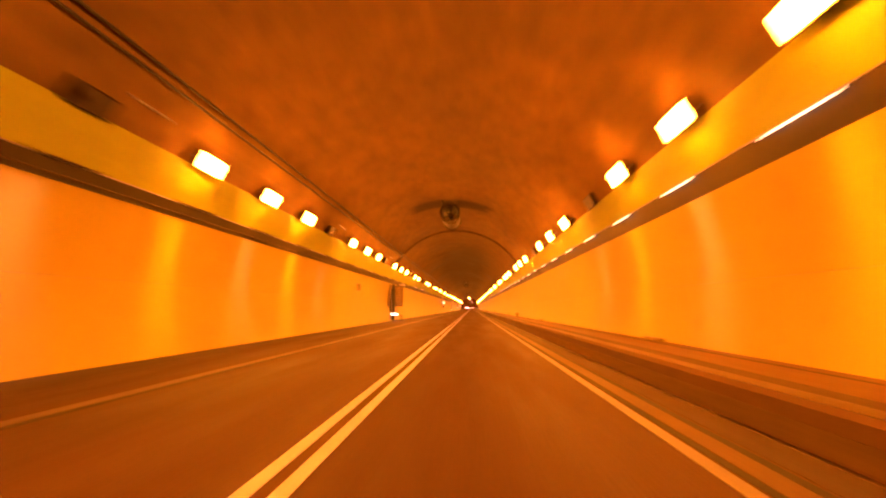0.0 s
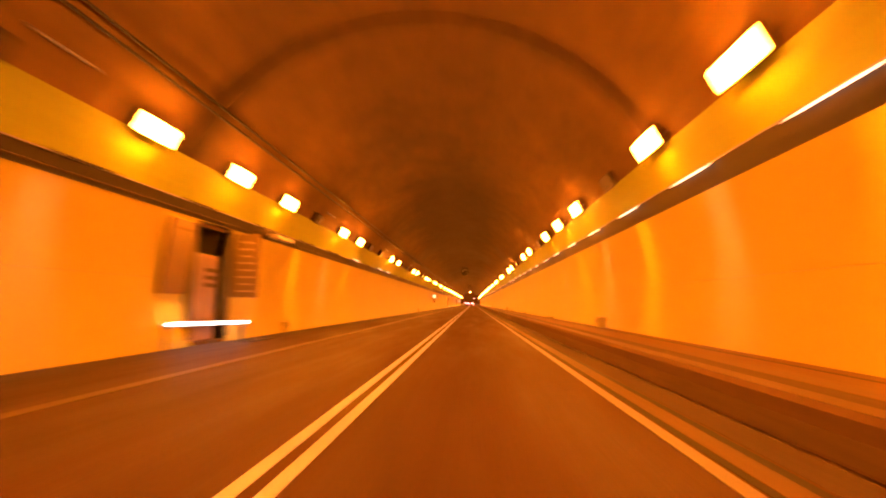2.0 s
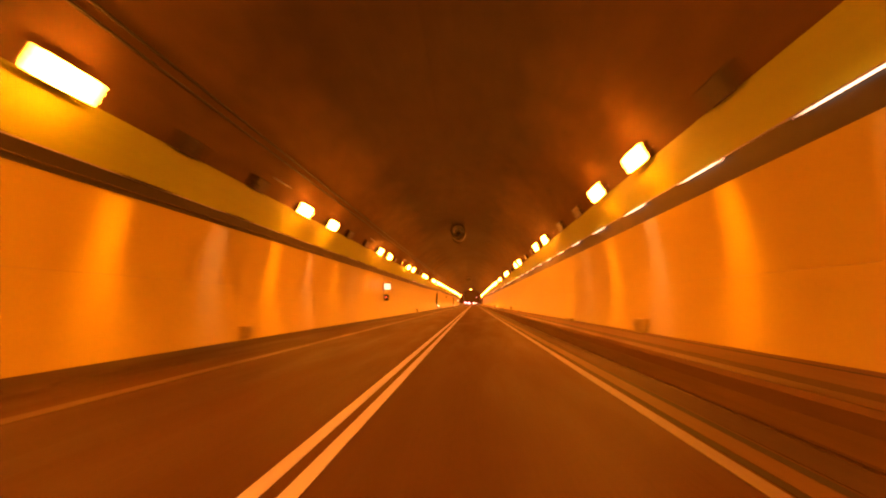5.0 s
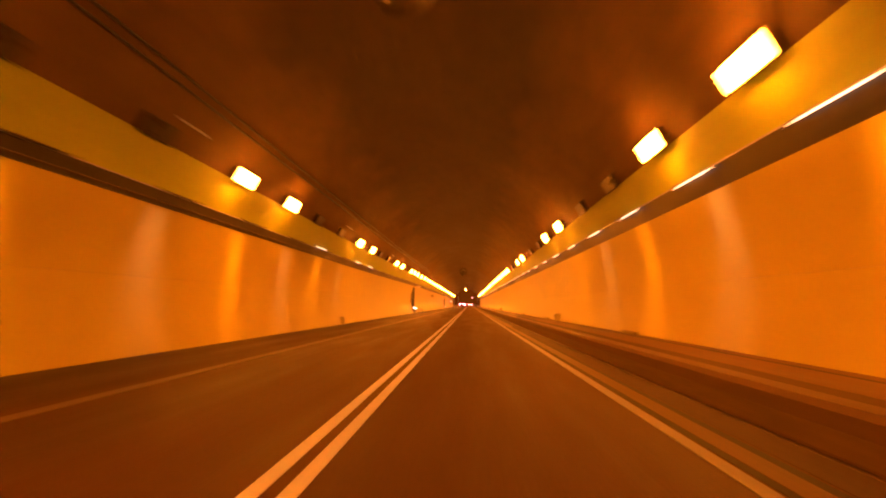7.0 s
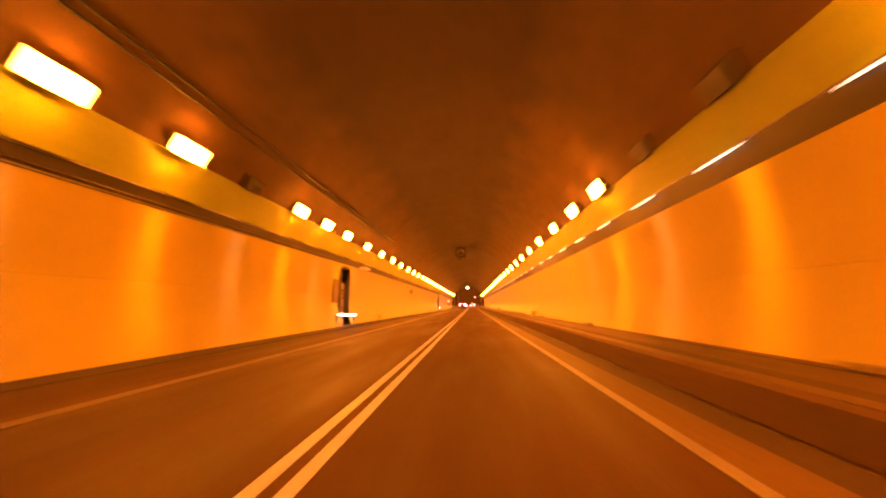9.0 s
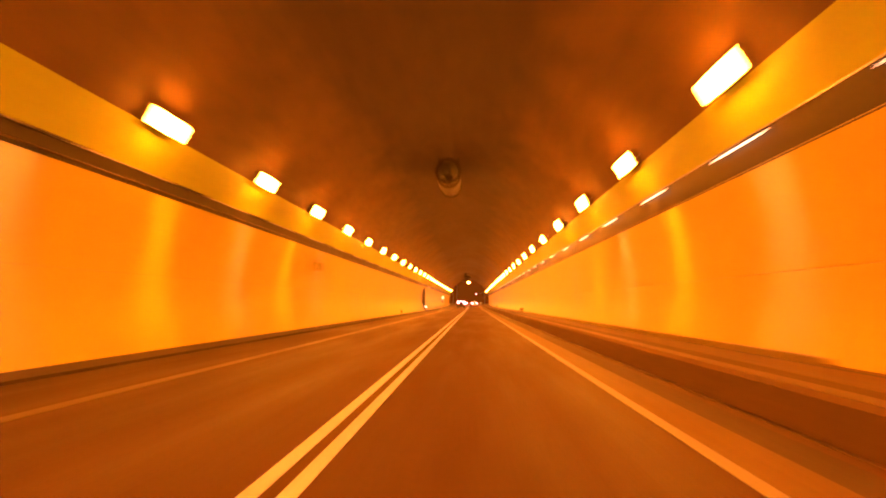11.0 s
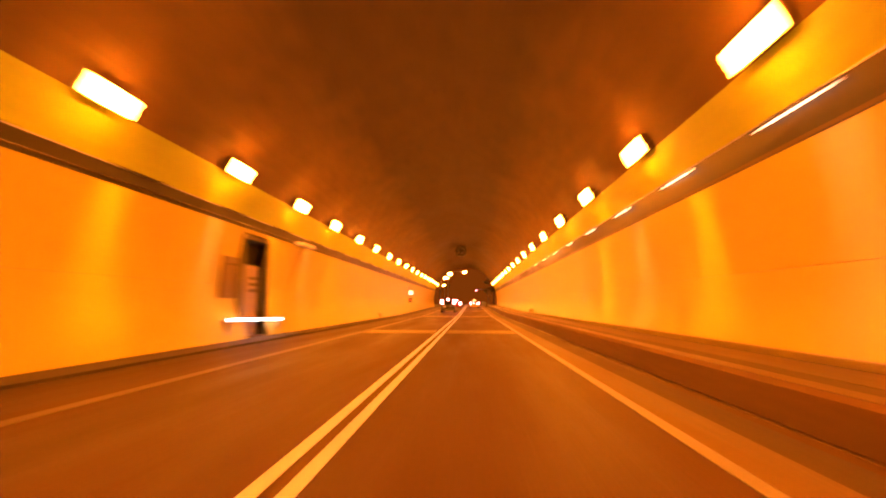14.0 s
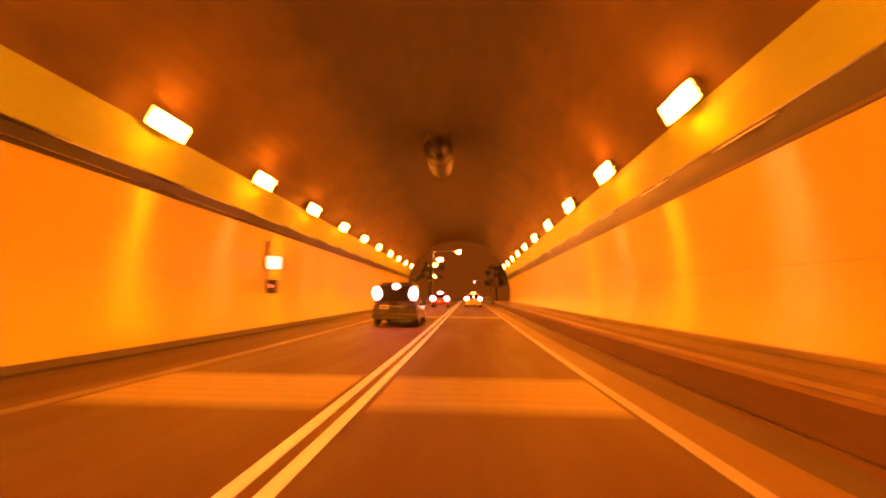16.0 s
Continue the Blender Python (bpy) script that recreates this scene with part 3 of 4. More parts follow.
# information board beside the first niche
bd = thing("information_board", "tall brown information board with rows of pale text", "sign board", m=pose(-6.25, 47.15, 0))
part("board", box_bm(-0.56, 0.45, -0.03, 0.03, 1.45, 3.65, 0.02), M_SIGN, bd)
for j in range(8):
    b = bmesh.new()
    w = (0.30, 0.24, 0.32, 0.27, 0.31, 0.2, 0.29, 0.26)[j]
    box_bm(-w, w, -0.036, -0.031, 1.64 + 0.24 * j, 1.69 + 0.24 * j, 0, b)
    part("text_bar", b, M_PALE, bd)
part("mounting_arm", box_bm(-0.75, -0.4, -0.02, 0.02, 3.2, 3.26, 0.005), M_STEEL, bd)
part("mounting_arm", box_bm(-0.75, -0.4, -0.02, 0.02, 1.7, 1.76, 0.005), M_STEEL, bd)

# lit box signs that face the traffic
for ys_, zs in ((123.0, 2.75), (309.6, 2.74)):
    x = sec(6.5, 2.7, ys_)[0]
    sg = thing("lit_box_sign", "glowing white box sign fixed to the tunnel wall", "lit sign", "lit box signs", pose(-x, ys_, zs))
    part("case", box_bm(-0.1, 0.60, -0.09, 0.09, -0.29, 0.29, 0.02), M_DARK, sg)
    part("face", box_bm(0.0, 0.57, -0.1, -0.091, -0.25, 0.25, 0.004), M_SIGNLIT, sg, "glowing white sign face")
    part("call_box", box_bm(0.0, 0.42, -0.1, 0.1, -1.25, -0.7, 0.02), M_DARK, sg, "dark call box below the sign")
    b = bmesh.new()
    bmesh.ops.create_uvsphere(b, u_segments=12, v_segments=8, radius=0.06, matrix=pose(0.2, -0.11, -0.95))
    part("pilot_lamp", b, M_REDLAMP, sg, "small red pilot lamp")
    part("conduit", box_bm(-0.05, 0.0, -0.03, 0.03, -1.0, 0.9, 0.01), M_STEEL, sg)

# unlit signs high on the wall
for ys_, zs, w in ((31.0, 2.75, 0.16), (215.6, 3.15, 0.28)):
    x = sec(6.45, zs, ys_)[0]
    sg = thing("unlit_sign", "small dark unlit sign box on the tunnel wall", "sign", "unlit signs", pose(-x, ys_, zs))
    part("case", box_bm(-0.15, w, -0.12, 0.12, -0.24, 0.24, 0.02), M_BOX, sg)
    part("face", box_bm(0.0, w - 0.03, -0.13, -0.121, -0.2, 0.2, 0.003), M_JOINT, sg)

# low hydrant boxes in pairs
for j in range(7):
    for s, off, z0 in ((-1, 0, 0.06), (1, -0.9, 0.475)):
        yb = 3.3 + 47.95 * j + off + (2.0 if j == 6 and s > 0 else 0)
        x = sec(6.52, 0.5, yb)[0]
        hb = thing("hydrant_box", "low dark steel hydrant box against the wall foot", "hydrant box", "hydrant boxes", pose(s * x, yb, z0))
        part("body", box_bm(-0.08 if s > 0 else -0.3, 0.3 if s > 0 else 0.08, -0.19, 0.19, 0.0, 0.42, 0.03), M_BOX, hb)
        part("door", box_bm(-s * 0.09 - 0.012, -s * 0.09 + 0.012, -0.16, 0.16, 0.05, 0.37, 0.006), M_BOX, hb)
        part("handle", box_bm(-s * 0.11 - 0.012, -s * 0.11 + 0.012, 0.09, 0.12, 0.2, 0.33, 0.004), M_STEEL, hb)


# ---- jet fans under the crown ----
def jet_fan(y):
    top = sec(0, 8.9, y)[2]
    zc = top - 0.95
    ob = thing("jet_fan", "steel jet fan hung under the tunnel crown", "jet fan", "jet fans", pose(0, y, zc))
    b = bmesh.new()
    seg = 28
    prof = [(0.72, -1.75), (0.6, -1.6), (0.6, -0.7), (0.68, -0.68), (0.68, 0.68), (0.6, 0.7), (0.6, 1.6), (0.72, 1.75), (0.66, 1.75), (0.55, 1.58), (0.55, -1.58), (0.66, -1.75)]
    rings = []
    for r, yy in prof:
        rings.append([b.verts.new((r * math.cos(2 * math.pi * i / seg), yy, r * math.sin(2 * math.pi * i / seg))) for i in range(seg)])
    for a, c in zip(rings, rings[1:] + rings[:1]):
        for i in range(seg):
            b.faces.new((a[i], a[(i + 1) % seg], c[(i + 1) % seg], c[i]))
    bmesh.ops.recalc_face_normals(b, faces=b.faces)
    part("casing", b, M_FASTEEL, ob, "round dark casing", smooth=False)
    b = bmesh.new()
    tube_bm((0, -0.4, 0), (0, 0.4, 0), 0.2, 16, b)
    hub = part("hub", b, M_DARK, ob)
    for i in range(8):
        part("blade", box_bm(0.18, 0.545, -0.06, 0.06, -0.012, 0.012, 0.004, m=pose(0, 0, 0, 0, i * 45, 0) @ pose(0, 0, 0, 35, 0, 0)), M_DARK, hub)
    for yy in (-1.1, 1.1):
        for x in (-0.45, 0.45):
            part("hanger", tube_bm((x, yy, 0.4), (x * 1.3, yy, 1.05), 0.04, 8), M_FASTEEL, ob)
    return ob


for yf in (31.8, 126.0, 218.3, 314.0):
    jet_fan(yf)


# ---- cars waiting beyond ----
def lens_bm(rx, ry, rz, m):
    """A rounded lamp lens."""
    b = bmesh.new()
    bmesh.ops.create_uvsphere(b, u_segments=20, v_segments=12, radius=1, matrix=m @ Matrix.Diagonal((rx, ry, rz, 1)))
    return b


def car(name, label, m, w, h, length, paint, suv, taxi=False, tail=(0.2, 0.18, 0.92), high=(0.15, 0.07, 1.1)):
    """A car seen from behind: its rear bumper stands at local y = 0, its nose points along +y."""
    ob = thing(name, label, "car", m=m)
    hw = w / 2
    belt = 0.98 if suv else 0.9
    b = bmesh.new()
    secs = [(0.0, 0.42, belt - 0.25, 0.86), (0.08, 0.3, belt - 0.02, 0.96), (0.5, 0.24, belt + 0.02, 1.0), (1.4, 0.22, belt, 1.0), (2.9, 0.22, belt - 0.03, 1.0), (3.6, 0.24, belt - 0.1, 0.98), (length - 0.12, 0.3, belt - 0.25, 0.92), (length, 0.4, belt - 0.38, 0.82)]
    rows = []
    for yy, zb, zt, k in secs:
        x = hw * k
        mid = (zb + zt) / 2
        pr = [(-x * 0.9, zb), (-x, zb + 0.1), (-x, mid + 0.08), (-x * 0.95, zt - 0.05), (-x * 0.86, zt), (x * 0.86, zt), (x * 0.95, zt - 0.05), (x, mid + 0.08), (x, zb + 0.1), (x * 0.9, zb)]
        rows.append([b.verts.new((px, yy, pz)) for px, pz in pr])
    for a, c in zip(rows, rows[1:]):
        for i in range(10):
            b.faces.new((a[i], a[(i + 1) % 10], c[(i + 1) % 10], c[i]))
    b.faces.new(rows[0])
    b.faces.new(rows[-1][::-1])
    bmesh.ops.recalc_face_normals(b, faces=b.faces)
    part("body", b, paint, ob)
    # cabin
    b = bmesh.new()
    if suv:
        cab = [(0.1, belt - 0.02, 0.9), (0.42, h - 0.06, 0.72), (0.7, h, 0.70), (2.2, h, 0.70), (2.55, h - 0.06, 0.72), (3.3, belt - 0.05, 0.88)]
    else:
        cab = [(0.55, belt - 0.02, 0.86), (1.15, h - 0.05, 0.68), (1.4, h, 0.66), (2.2, h, 0.66), (2.5, h - 0.05, 0.68), (3.25, belt - 0.05, 0.86)]
    low = [b.verts.new((sx * hw * 0.9, yy, belt - 0.02)) for yy in (cab[0][0], cab[-1][0]) for sx in (-1, 1)]
    rows = [[b.verts.new((-hw * k, yy, zz)), b.verts.new((hw * k, yy, zz))] for yy, zz, k in cab]
    for a, c in zip(rows, rows[1:]):
        b.faces.new((a[0], a[1], c[1], c[0]))
    b.faces.new([r[0] for r in rows])
    b.faces.new([r[1] for r in rows][::-1])
    b.faces.new((rows[0][0], rows[0][1], rows[-1][1], rows[-1][0]))
    bmesh.ops.delete(b, geom=low, context="VERTS")
    bmesh.ops.recalc_face_normals(b, faces=b.faces)
    bmesh.ops.bevel(b, geom=list(b.edges), offset=0.04, segments=2, affect="EDGES")
    cabin = part("cabin", b, paint, ob)
    # rear window lies on the sloping tail of the cabin
    (ya, za, ka), (yb, zb, kb) = cab[0], cab[1]
    sl = math.degrees(math.atan2(yb - ya, zb - za))
    ln = math.hypot(yb - ya, zb - za)
    ww = hw * (ka + kb) / 2 * 0.86
    part("rear_window", box_bm(-ww, ww, -0.012, 0.02, -ln * 0.36, ln * 0.38, 0.006, m=pose(0, (ya + yb) / 2 - 0.012, (za + zb) / 2, -sl, 0, 0)), M_GLASS, cabin, "dark tinted rear window")
    for sx in (-1, 1):
        tl = math.degrees(math.atan2(hw * 0.2, h - belt))
        part("side_window", box_bm(-0.02, 0.012, 0.95 if suv else 1.25, 2.55, -0.2, 0.2, 0.006, m=pose(sx * hw * 0.795, 0, (belt + h) / 2, 0, -sx * tl, 0)), M_GLASS, cabin)
        part("wing_mirror", box_bm(-0.1, 0.1, -0.06, 0.06, -0.07, 0.07, 0.03, m=pose(sx * (hw + 0.06), 2.75, belt + 0.06)), paint, ob)
        part("tail_light", lens_bm(tail[0], 0.1, tail[1], pose(sx * hw * 0.8, 0.14 if suv else 0.03, tail[2])), M_BRAKE, ob, "glowing red brake light")
        part("rear_reflector", box_bm(-0.09, 0.09, -0.015, 0.02, -0.03, 0.03, 0.006, m=pose(sx * hw * 0.72, -0.045, 0.45)), M_CARRED, ob)
    slope = cab[0][0] + (cab[1][0] - cab[0][0]) * min(max((high[2] - cab[0][1]) / (cab[1][1] - cab[0][1]), 0), 1)
    part("high_brake_light", lens_bm(high[0], 0.05, high[1], pose(0, slope - 0.02, high[2])), M_BRAKE, ob, "glowing red brake light")
    part("bumper", box_bm(-hw * 0.97, hw * 0.97, -0.06, 0.2, 0.3, 0.56, 0.05), M_DARK if suv else paint, ob)
    part("chrome_strip", box_bm(-hw * 0.55, hw * 0.55, -0.075, -0.055, 0.34, 0.38, 0.006), M_CHROME, ob, "bright trim strip")
    part("tailgate_trim", box_bm(-hw * 0.4, hw * 0.4, -0.03, 0.0, 0.84, 0.88, 0.006), M_CHROME, ob, "bright trim strip")
    px, pz = (-0.45, 0.17) if suv else (0, 0)
    part("number_plate", box_bm(px - 0.19, px + 0.19, -0.085, -0.02, 0.58 + pz, 0.74 + pz, 0.006), M_PLATE, ob, "pale number plate")
    part("plate_bar", box_bm(px - 0.14, px + 0.14, -0.09, -0.0855, 0.63 + pz, 0.69 + pz, 0), M_BAR, ob)
    for sx in (-1, 1):
        for yy in (0.85, length - 0.85):
            b = bmesh.new()
            tube_bm((sx * (hw - 0.24), yy, 0.325), (sx * (hw - 0.02), yy, 0.325), 0.325, 22, b)
            bmesh.ops.bevel(b, geom=[e for e in b.edges if len(e.link_faces) == 2 and e.calc_face_angle(0) > 1], offset=0.03, segments=2, affect="EDGES")
            wh = part("wheel", b, M_TYRE, ob)
            b = bmesh.new()
            tube_bm((sx * (hw - 0.03), yy, 0.325), (sx * (hw - 0.012), yy, 0.325), 0.2, 16, b)
            part("rim", b, M_STEEL, wh)
    b = bmesh.new()
    tube_bm((hw * 0.6, -0.05, 0.27), (hw * 0.6, 0.3, 0.27), 0.035, 10, b)
    part("exhaust_pipe", b, M_STEEL, ob)
    if taxi:
        part("roof_sign", box_bm(-0.28, 0.28, 1.7, 1.86, h - 0.01, h + 0.16, 0.03), M_TAXI, ob, "lit taxi roof lamp")
    return ob


# brake lens sizes take in the glare around each lamp
car("dark_suv", "dark sport utility car with glowing brake lights", pose(-1.7, 311.0, rise(312.5)), 2.0, 1.92, 4.5, M_CARDARK, True, tail=(0.2, 0.29, 1.42), high=(0.17, 0.15, 1.7))
car("red_car", "red car with glowing brake lights", pose(-1.5, 338.0, rise(339)), 1.8, 1.62, 4.4, M_CARRED, False, tail=(0.29, 0.26, 0.92), high=(0.27, 0.2, 1.46))
car("yellow_taxi", "yellow saloon taxi with glowing brake lights", pose(1.98, 339.0, rise(340)), 1.78, 1.48, 4.5, M_CARYEL, False, True, tail=(0.25, 0.18, 0.94), high=(0.1, 0.05, 1.12))

# ---- outside the portal ----
b = bmesh.new()
prev = None
for y in [-1500, 294] + stations(294, 380, 4)[1:] + [1500]:
    row = [b.verts.new((-1500, y, rise(y) - 0.03)), b.verts.new((1500, y, rise(y) - 0.03))]
    if prev:
        b.faces.new((prev[0], prev[1], row[1], row[0]))
    prev = row
tagged(part("ground", b, M_GROUND), "dark bare ground beyond the tunnel", "ground", kind="structure")

# portal headwall with the bore cut through it
b = bmesh.new()
n = 40
inn = [sec(R_VAULT * math.cos(radians(-10 + 200 * i / n)), max(ZC + R_VAULT * math.sin(radians(-10 + 200 * i / n)), 0), 300)[::2] for i in range(n + 1)]
outp = []
for x, z in inn:
    k = 13.0 / max(abs(x), 0.01)
    k2 = 12.5 / max(z, 0.01)
    kk = min(k, k2)
    outp.append((x * kk, max(z * kk, 0.0)))
for yy in (Y1, Y1 + 0.8):
    a = [b.verts.new((x, yy, z)) for x, z in inn]
    c = [b.verts.new((x, yy, z)) for x, z in outp]
    for i in range(n):
        b.faces.new((a[i], a[i + 1], c[i + 1], c[i]))
    if yy == Y1:
        pa, pc = a, c
    else:
        for i in range(n):
            b.faces.new((pa[i], pa[i + 1], a[i + 1], a[i]))
            b.faces.new((pc[i], pc[i + 1], c[i + 1], c[i]))
bmesh.ops.recalc_face_normals(b, faces=b.faces)
tagged(part("portal_wall", b, M_VAULT_PALE), "concrete headwall of the tunnel portal", "portal", kind="structure")
# unseen wall added to close the bore behind the start
tagged(part("wall_end", box_bm(-8, 8, Y0 - 0.4, Y0 - 0.02, -0.02, 9.5), M_VAULT), "added plain dark wall that closes the unseen end of the bore", "wall", kind="structure")

barrier = thing("concrete_barrier", "concrete roadside barrier outside the portal", "barrier")
for j in range(10):
    y = Y1 + 1.0 + j * 6
    b = bmesh.new()
    prof = [(4.5, 0), (4.55, 0.15), (4.72, 0.35), (4.78, 0.95), (4.96, 0.95), (5.02, 0.35), (5.2, 0.15), (5.25, 0)]
    r0 = [b.verts.new(graded(x, z, y)) for x, z in prof]
    r1 = [b.verts.new(graded(x, z, y + 5.96)) for x, z in prof]
    for i in range(8):
        b.faces.new((r0[i], r0[(i + 1) % 8], r1[(i + 1) % 8], r1[i]))
    b.faces.new(r0[::-1])
    b.faces.new(r1)
    bmesh.ops.recalc_face_normals(b, faces=b.faces)
    part("barrier_block", b, M_KERB_EDGE, barrier)


def street_lamp(x, y, top, arm, big=1.0):
    z = top - rise(y)
    ob = thing("street_lamp", "tall street lamp glowing orange beside the road", "street lamp", "street lamps", pose(x - arm, y, rise(y)))
    b = bmesh.new()
    bmesh.ops.create_cone(b, cap_ends=True, segments=12, radius1=0.11, radius2=0.06, depth=z, matrix=pose(0, 0, z / 2))
    part("pole", b, M_STEEL, ob)
    part("base_plate", box_bm(-0.2, 0.2, -0.2, 0.2, -0.03, 0.04, 0.01), M_STEEL, ob)
    b = bmesh.new()
    tube_bm((0, 0, z - 0.1), (arm, 0, z + 0.15), 0.045, 8, b)
    part("arm", b, M_STEEL, ob)
    head = part("head", box_bm(-0.45, 0.35, -0.17, 0.17, 0.06, 0.22, 0.04, m=pose(arm, 0, z)), M_HOUSING, ob)
    part("lens", box_bm(-0.42 * big, 0.34 * big, -0.16, 0.16, -0.1 - 0.22 * big, 0.055, 0.07, m=pose(arm, 0, z)), M_STREET, head, "glowing sodium lens")
    return ob


# the big lenses hold the glare of the far lamps in their shape
street_lamp(-0.3, 371.0, 9.85, 4.6)
street_lamp(-6.3, 412.0, 12.2, 2.0, 1.7)
street_lamp(-7.8, 414.0, 10.8, 2.0, 1.3)
street_lamp(-10.9, 452.0, 9.6, 2.0)

sig = thing("traffic_signal", "traffic signal showing red on a mast arm", "traffic signal", m=pose(7.3, 412.0, rise(412)))
b = bmesh.new()
tube_bm((0, 0, 0), (0, 0, 5.65), 0.1, 12, b)
part("pole", b, M_STEEL, sig)
b = bmesh.new()
tube_bm((0, 0, 5.45), (-4.4, 0, 5.45), 0.06, 10, b)
part("mast_arm", b, M_STEEL, sig)
hd = part("signal_head", box_bm(-4.5, -3.3, -0.12, 0.12, 4.82, 5.26, 0.04), M_DARK, sig)
for j in range(3):
    b = bmesh.new()
    tube_bm((-4.28 + 0.38 * j, -0.16, 5.03), (-4.28 + 0.38 * j, -0.12, 5.03), 0.17, 16, b)
    part("signal_lens", b, M_BRAKE if j == 0 else M_DARK, hd, "glowing red lens" if j == 0 else "")

post = thing("sign_post", "slim road sign post beside the portal", "sign post", m=pose(5.9, 366.0, rise(366)))
b = bmesh.new()
tube_bm((0, 0, 0), (0, 0, 4.2), 0.05, 10, b)
part("pole", b, M_STEEL, post)
part("panel", box_bm(-0.45, 0.45, -0.06, -0.04, 2.6, 4.1, 0.01), M_CABINET, post)


def tree(x, y, h, seed):
    rnd = random.Random(seed)
    ob = thing("tree", "dark broadleaf tree behind the road", "tree", "roadside trees", pose(x, y, rise(y) - 0.03))
    b = bmesh.new()
    bmesh.ops.create_cone(b, cap_ends=True, segments=9, radius1=0.28, radius2=0.1, depth=h * 0.6, matrix=pose(0, 0, h * 0.3))
    for i in range(6):
        a = rnd.uniform(0, 6.28)
        z0 = h * rnd.uniform(0.3, 0.55)
        tube_bm((0, 0, z0), (math.cos(a) * h * 0.25, math.sin(a) * h * 0.25, z0 + h * 0.25), 0.06, 6, b)
    part("trunk", b, M_BARK, ob)
    verts, faces = [], []
    cl = [(rnd.gauss(0, h * 0.17), rnd.gauss(0, h * 0.17), h * rnd.uniform(0.45, 0.98), rnd.uniform(0.6, 1.3)) for _ in range(34)]
    for i in range(2600):
        cx, cy, cz, cr = cl[rnd.randrange(34)]
        d = Vector((rnd.gauss(0, 1), rnd.gauss(0, 1), rnd.gauss(0, 0.8))) * cr * 0.55
        p = Vector((cx, cy, cz)) + d
        u = Vector((rnd.uniform(-1, 1), rnd.uniform(-1, 1), rnd.uniform(-1, 1))).normalized()
        v = u.orthogonal().normalized()
        s = rnd.uniform(0.16, 0.34)
        k = len(verts)
        verts += [p - u * s, p + v * s * 0.5, p + u * s, p - v * s * 0.5]
        faces.append((k, k + 1, k + 2, k + 3))
    me = bpy.data.meshes.new("crown")
    me.from_pydata([tuple(v) for v in verts], [], faces)
    me.materials.append(M_LEAF)
    mesh_part("crown", me, ob)
    return ob


for j, (x, y, h) in enumerate(((-17, 410, 11), (13, 402, 10), (-24, 440, 14), (17, 425, 14), (-15, 480, 17), (11, 446, 12))):
    tree(x, y, h, 40 + j)

# ---- pale blocks for glints here and there along the foot of the right wall ----
stone = box_bm(-0.05, 0.1, -0.55, 0.55, 0.0, 0.1, 0.02)
first = tagged(part("glint_block", stone, M_BLOCK), "pale block for a glint at the wall foot", "kerb stone", "pale kerb stones")
for j, y in enumerate((12.7, 32.6, 61.0, 75.0, 89.0, 108.0, 134.0, 149.0, 162.0, 176.0, 189.0)):
    x = sec(6.56, 0.5, y)[0] - 0.12
    if j:
        copy_thing(first, pose(x, y, 0.482, 0, 0, 1.5 * (j % 3 - 1)))
    else:
        first.matrix_basis = pose(x, y, 0.482)

# ---- small blocks along the foot of the right wall ----
bm = box_bm(-0.06, 0.08, -0.2, 0.2, -0.02, 0.12, 0.015)
blk = part("foot_block", bm, M_BLOCK, walk_r, "pale concrete block")
for j in range(250):
    y = 200.2 + 0.6 * j
    ob = blk if j == 0 else new("foot_block", blk.data)
    ob.parent = walk_r
    ob.location = (sec(6.56, 0.5, y)[0] - 0.1, y, 0.475 + rise(y))

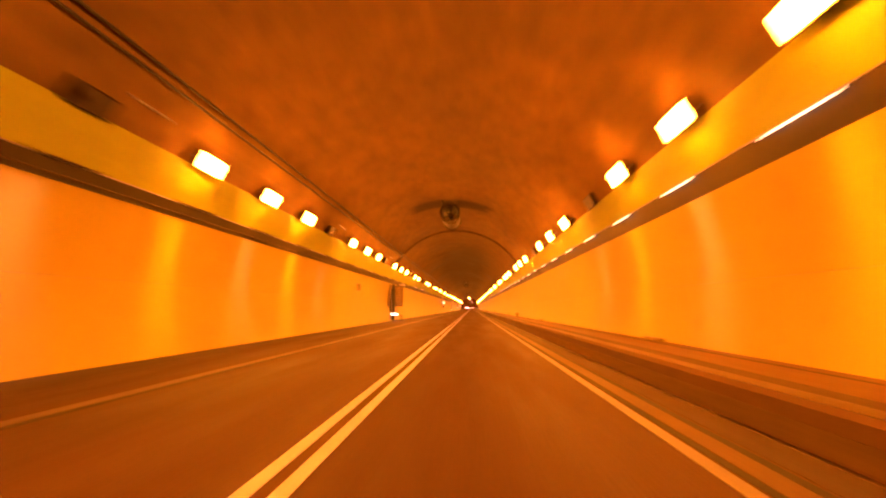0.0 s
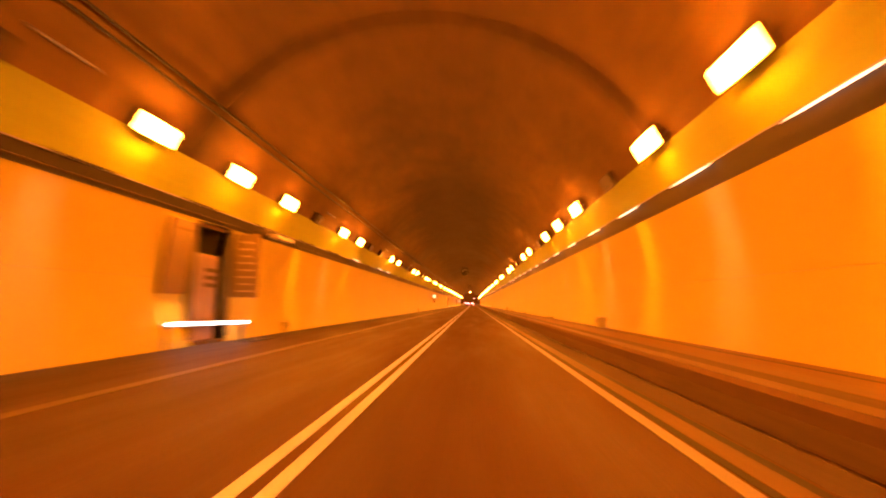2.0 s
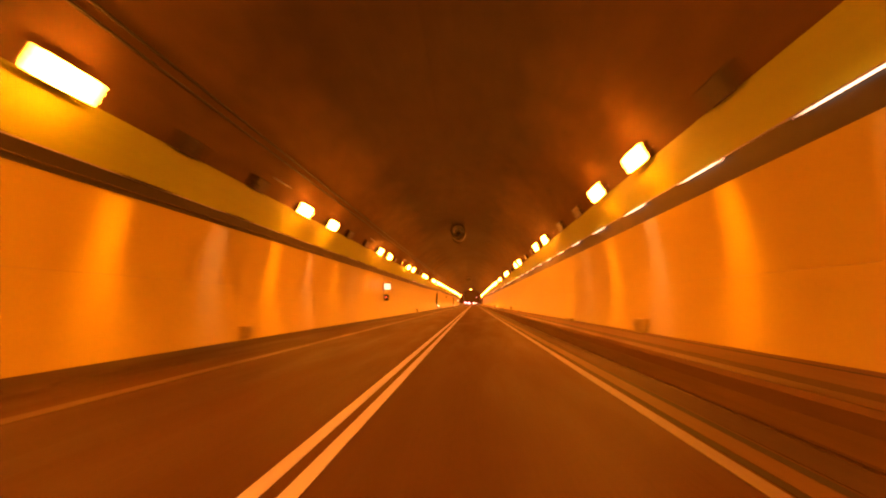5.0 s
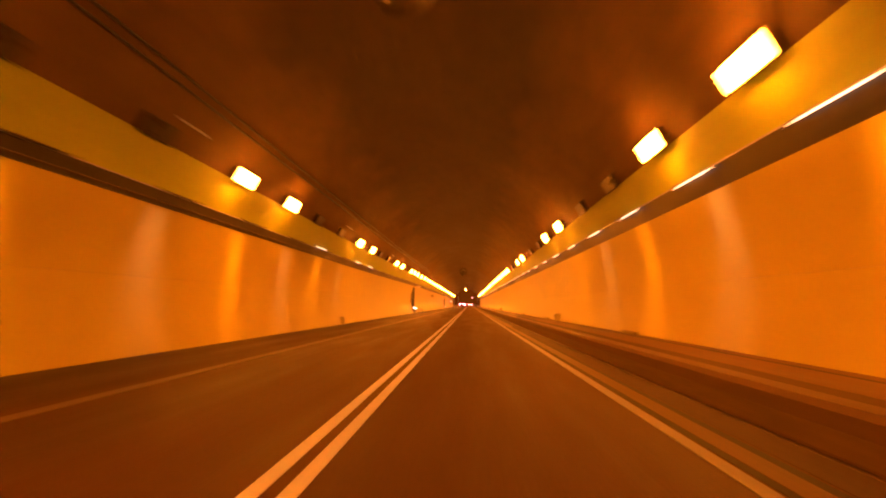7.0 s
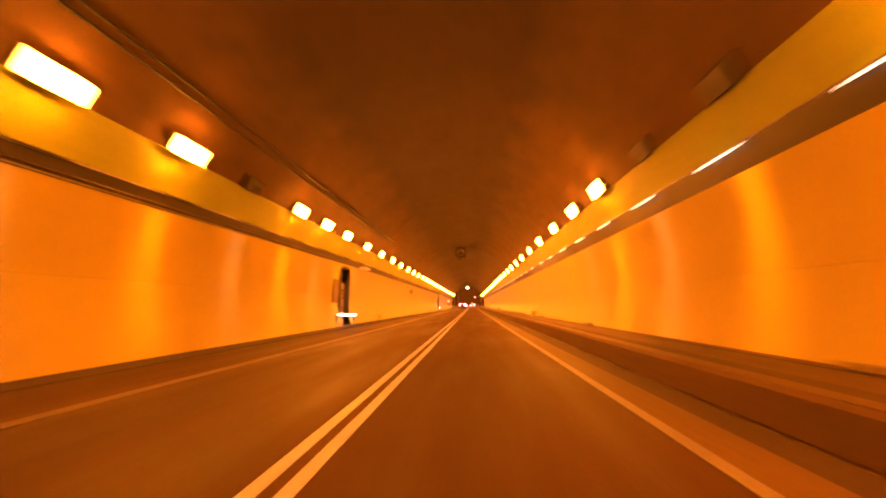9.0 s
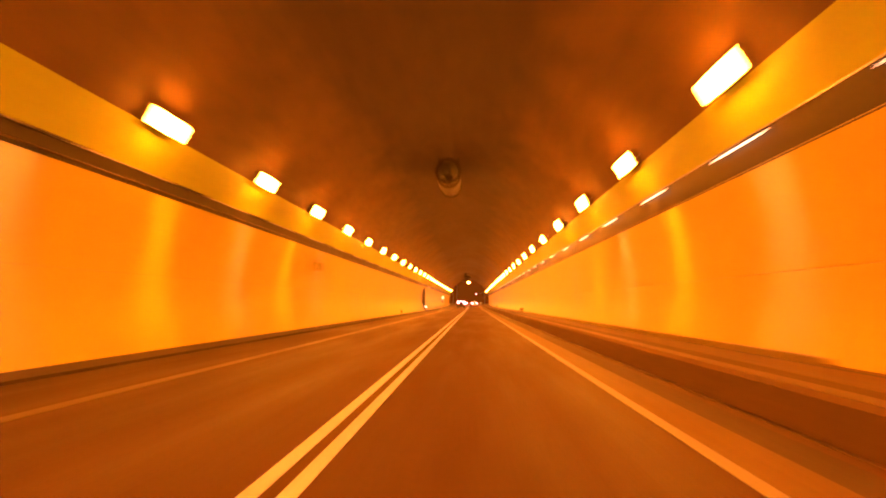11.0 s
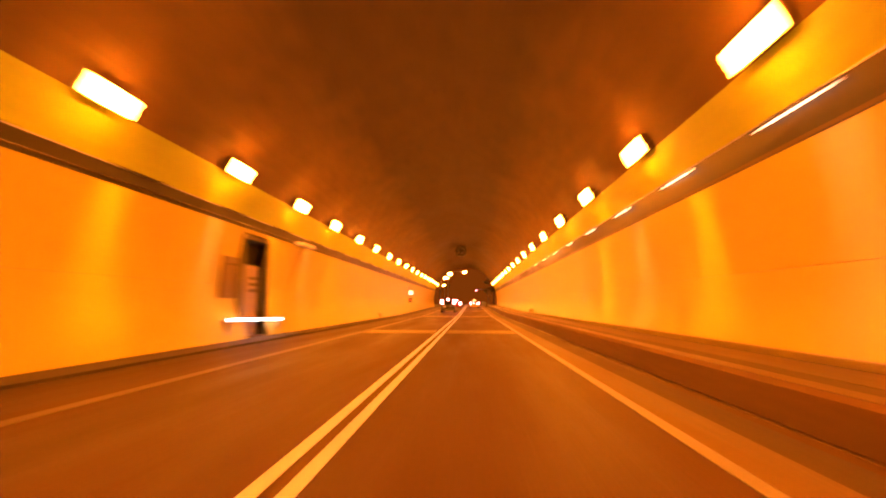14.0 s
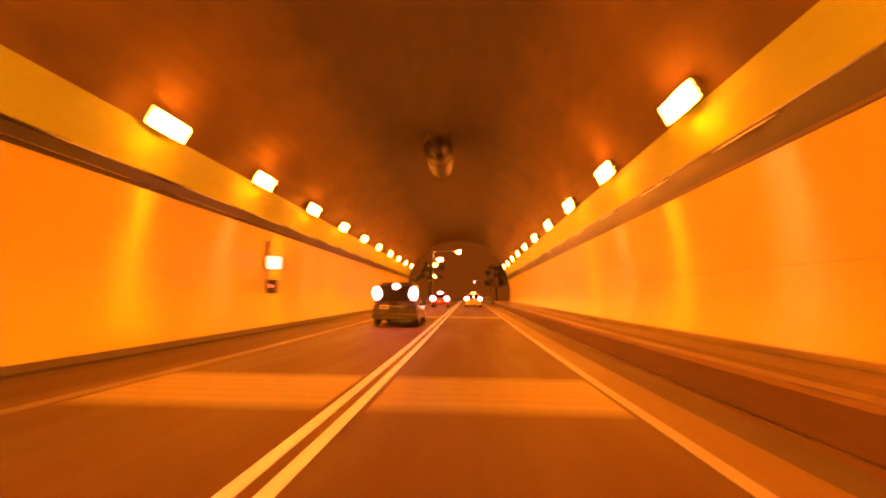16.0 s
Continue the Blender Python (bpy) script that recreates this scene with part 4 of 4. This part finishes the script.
# ---- walls: backing and enamel panels ----
PANEL = 4.0
for s, nm, zlow in ((-1, "wall_left", 0.005), (1, "wall_right", 0.44)):
    cuts = [Y0] + ([v for yc in NICHES for v in (yc - NLO, yc + NHI)] if s < 0 else []) + [Y1]
    bmw = bmesh.new()
    for a, c in zip(cuts[::2], cuts[1::2]):
        inner = arc_pts(R_WALL + 0.045, -0.05, 3.83, 8, s)
        outer = [(x + s * 0.35, z) for x, z in inner]
        t = sweep_bm(inner + outer[::-1], a, c, 8, closed=True)
        me = bpy.data.meshes.new("tmp")
        t.to_mesh(me)
        t.free()
        bmw.from_mesh(me)
        bpy.data.meshes.remove(me)
    if s < 0:
        for yc in NICHES:
            inner = arc_pts(R_WALL + 0.045, NTOP, 3.83, 3, s)
            outer = [(x + s * 0.35, z) for x, z in inner]
            t = sweep_bm(inner + outer[::-1], yc - NLO, yc + NHI, 8, closed=True)
            me = bpy.data.meshes.new("tmp")
            t.to_mesh(me)
            t.free()
            bmw.from_mesh(me)
            bpy.data.meshes.remove(me)
    wall = tagged(part(nm, bmw, M_JOINT), "curved tunnel wall clad in pale enamel panels", "wall", kind="structure")
    shared = {}
    rows = ((zlow, 1.919), (1.925, 3.85))
    segs = []
    for a, c in zip(cuts[::2], cuts[1::2]):
        y = a
        while y < c - 0.05:
            e = min((math.floor(y / PANEL + 1e-6) + 1) * PANEL, c)
            segs.append((y, e, 0))
            y = e
    if s < 0:
        segs += [(yc - NLO, yc + NHI, 1) for yc in NICHES]
    for ya, yb, over in segs:
        for r, (z0, z1) in enumerate(rows):
            if over:
                if r == 0:
                    continue
                z0 = NTOP
            mid = (ya + yb) / 2
            if r:
                z1 = 3.85 - (0.1 * (1 - widen(mid)) if s < 0 else 0.04 + 0.03 * widen(mid))
            key = (r, round(yb - ya, 3), round(widen(ya), 4), round(widen(yb), 4), over)
            if key not in shared:
                t = bmesh.new()
                inner = arc_pts(R_WALL, z0, z1, 6, s)
                rws = []
                for y in (ya + 0.002, yb - 0.002):
                    f = [Vector(sec(x, z, y)) for x, z in inner]
                    rws.append([t.verts.new((p.x, y - mid, p.z)) for p in f] + [t.verts.new((p.x + s * 0.03, y - mid, p.z)) for p in reversed(f)])
                nn = len(rws[0])
                for i in range(nn):
                    t.faces.new((rws[0][i], rws[0][(i + 1) % nn], rws[1][(i + 1) % nn], rws[1][i]))
                t.faces.new(rws[0][::-1])
                t.faces.new(rws[1])
                bmesh.ops.recalc_face_normals(t, faces=t.faces)
                me = bpy.data.meshes.new("panel")
                t.to_mesh(me)
                t.free()
                me.materials.append(M_WALL)
                for p in me.polygons:
                    p.use_smooth = abs(p.normal.y) < 0.5
                me.set_sharp_from_angle(angle=radians(40))
                shared[key] = me
            ob = new("panel", shared[key])
            ob.parent = wall
            ob.location = (0, mid, 0)
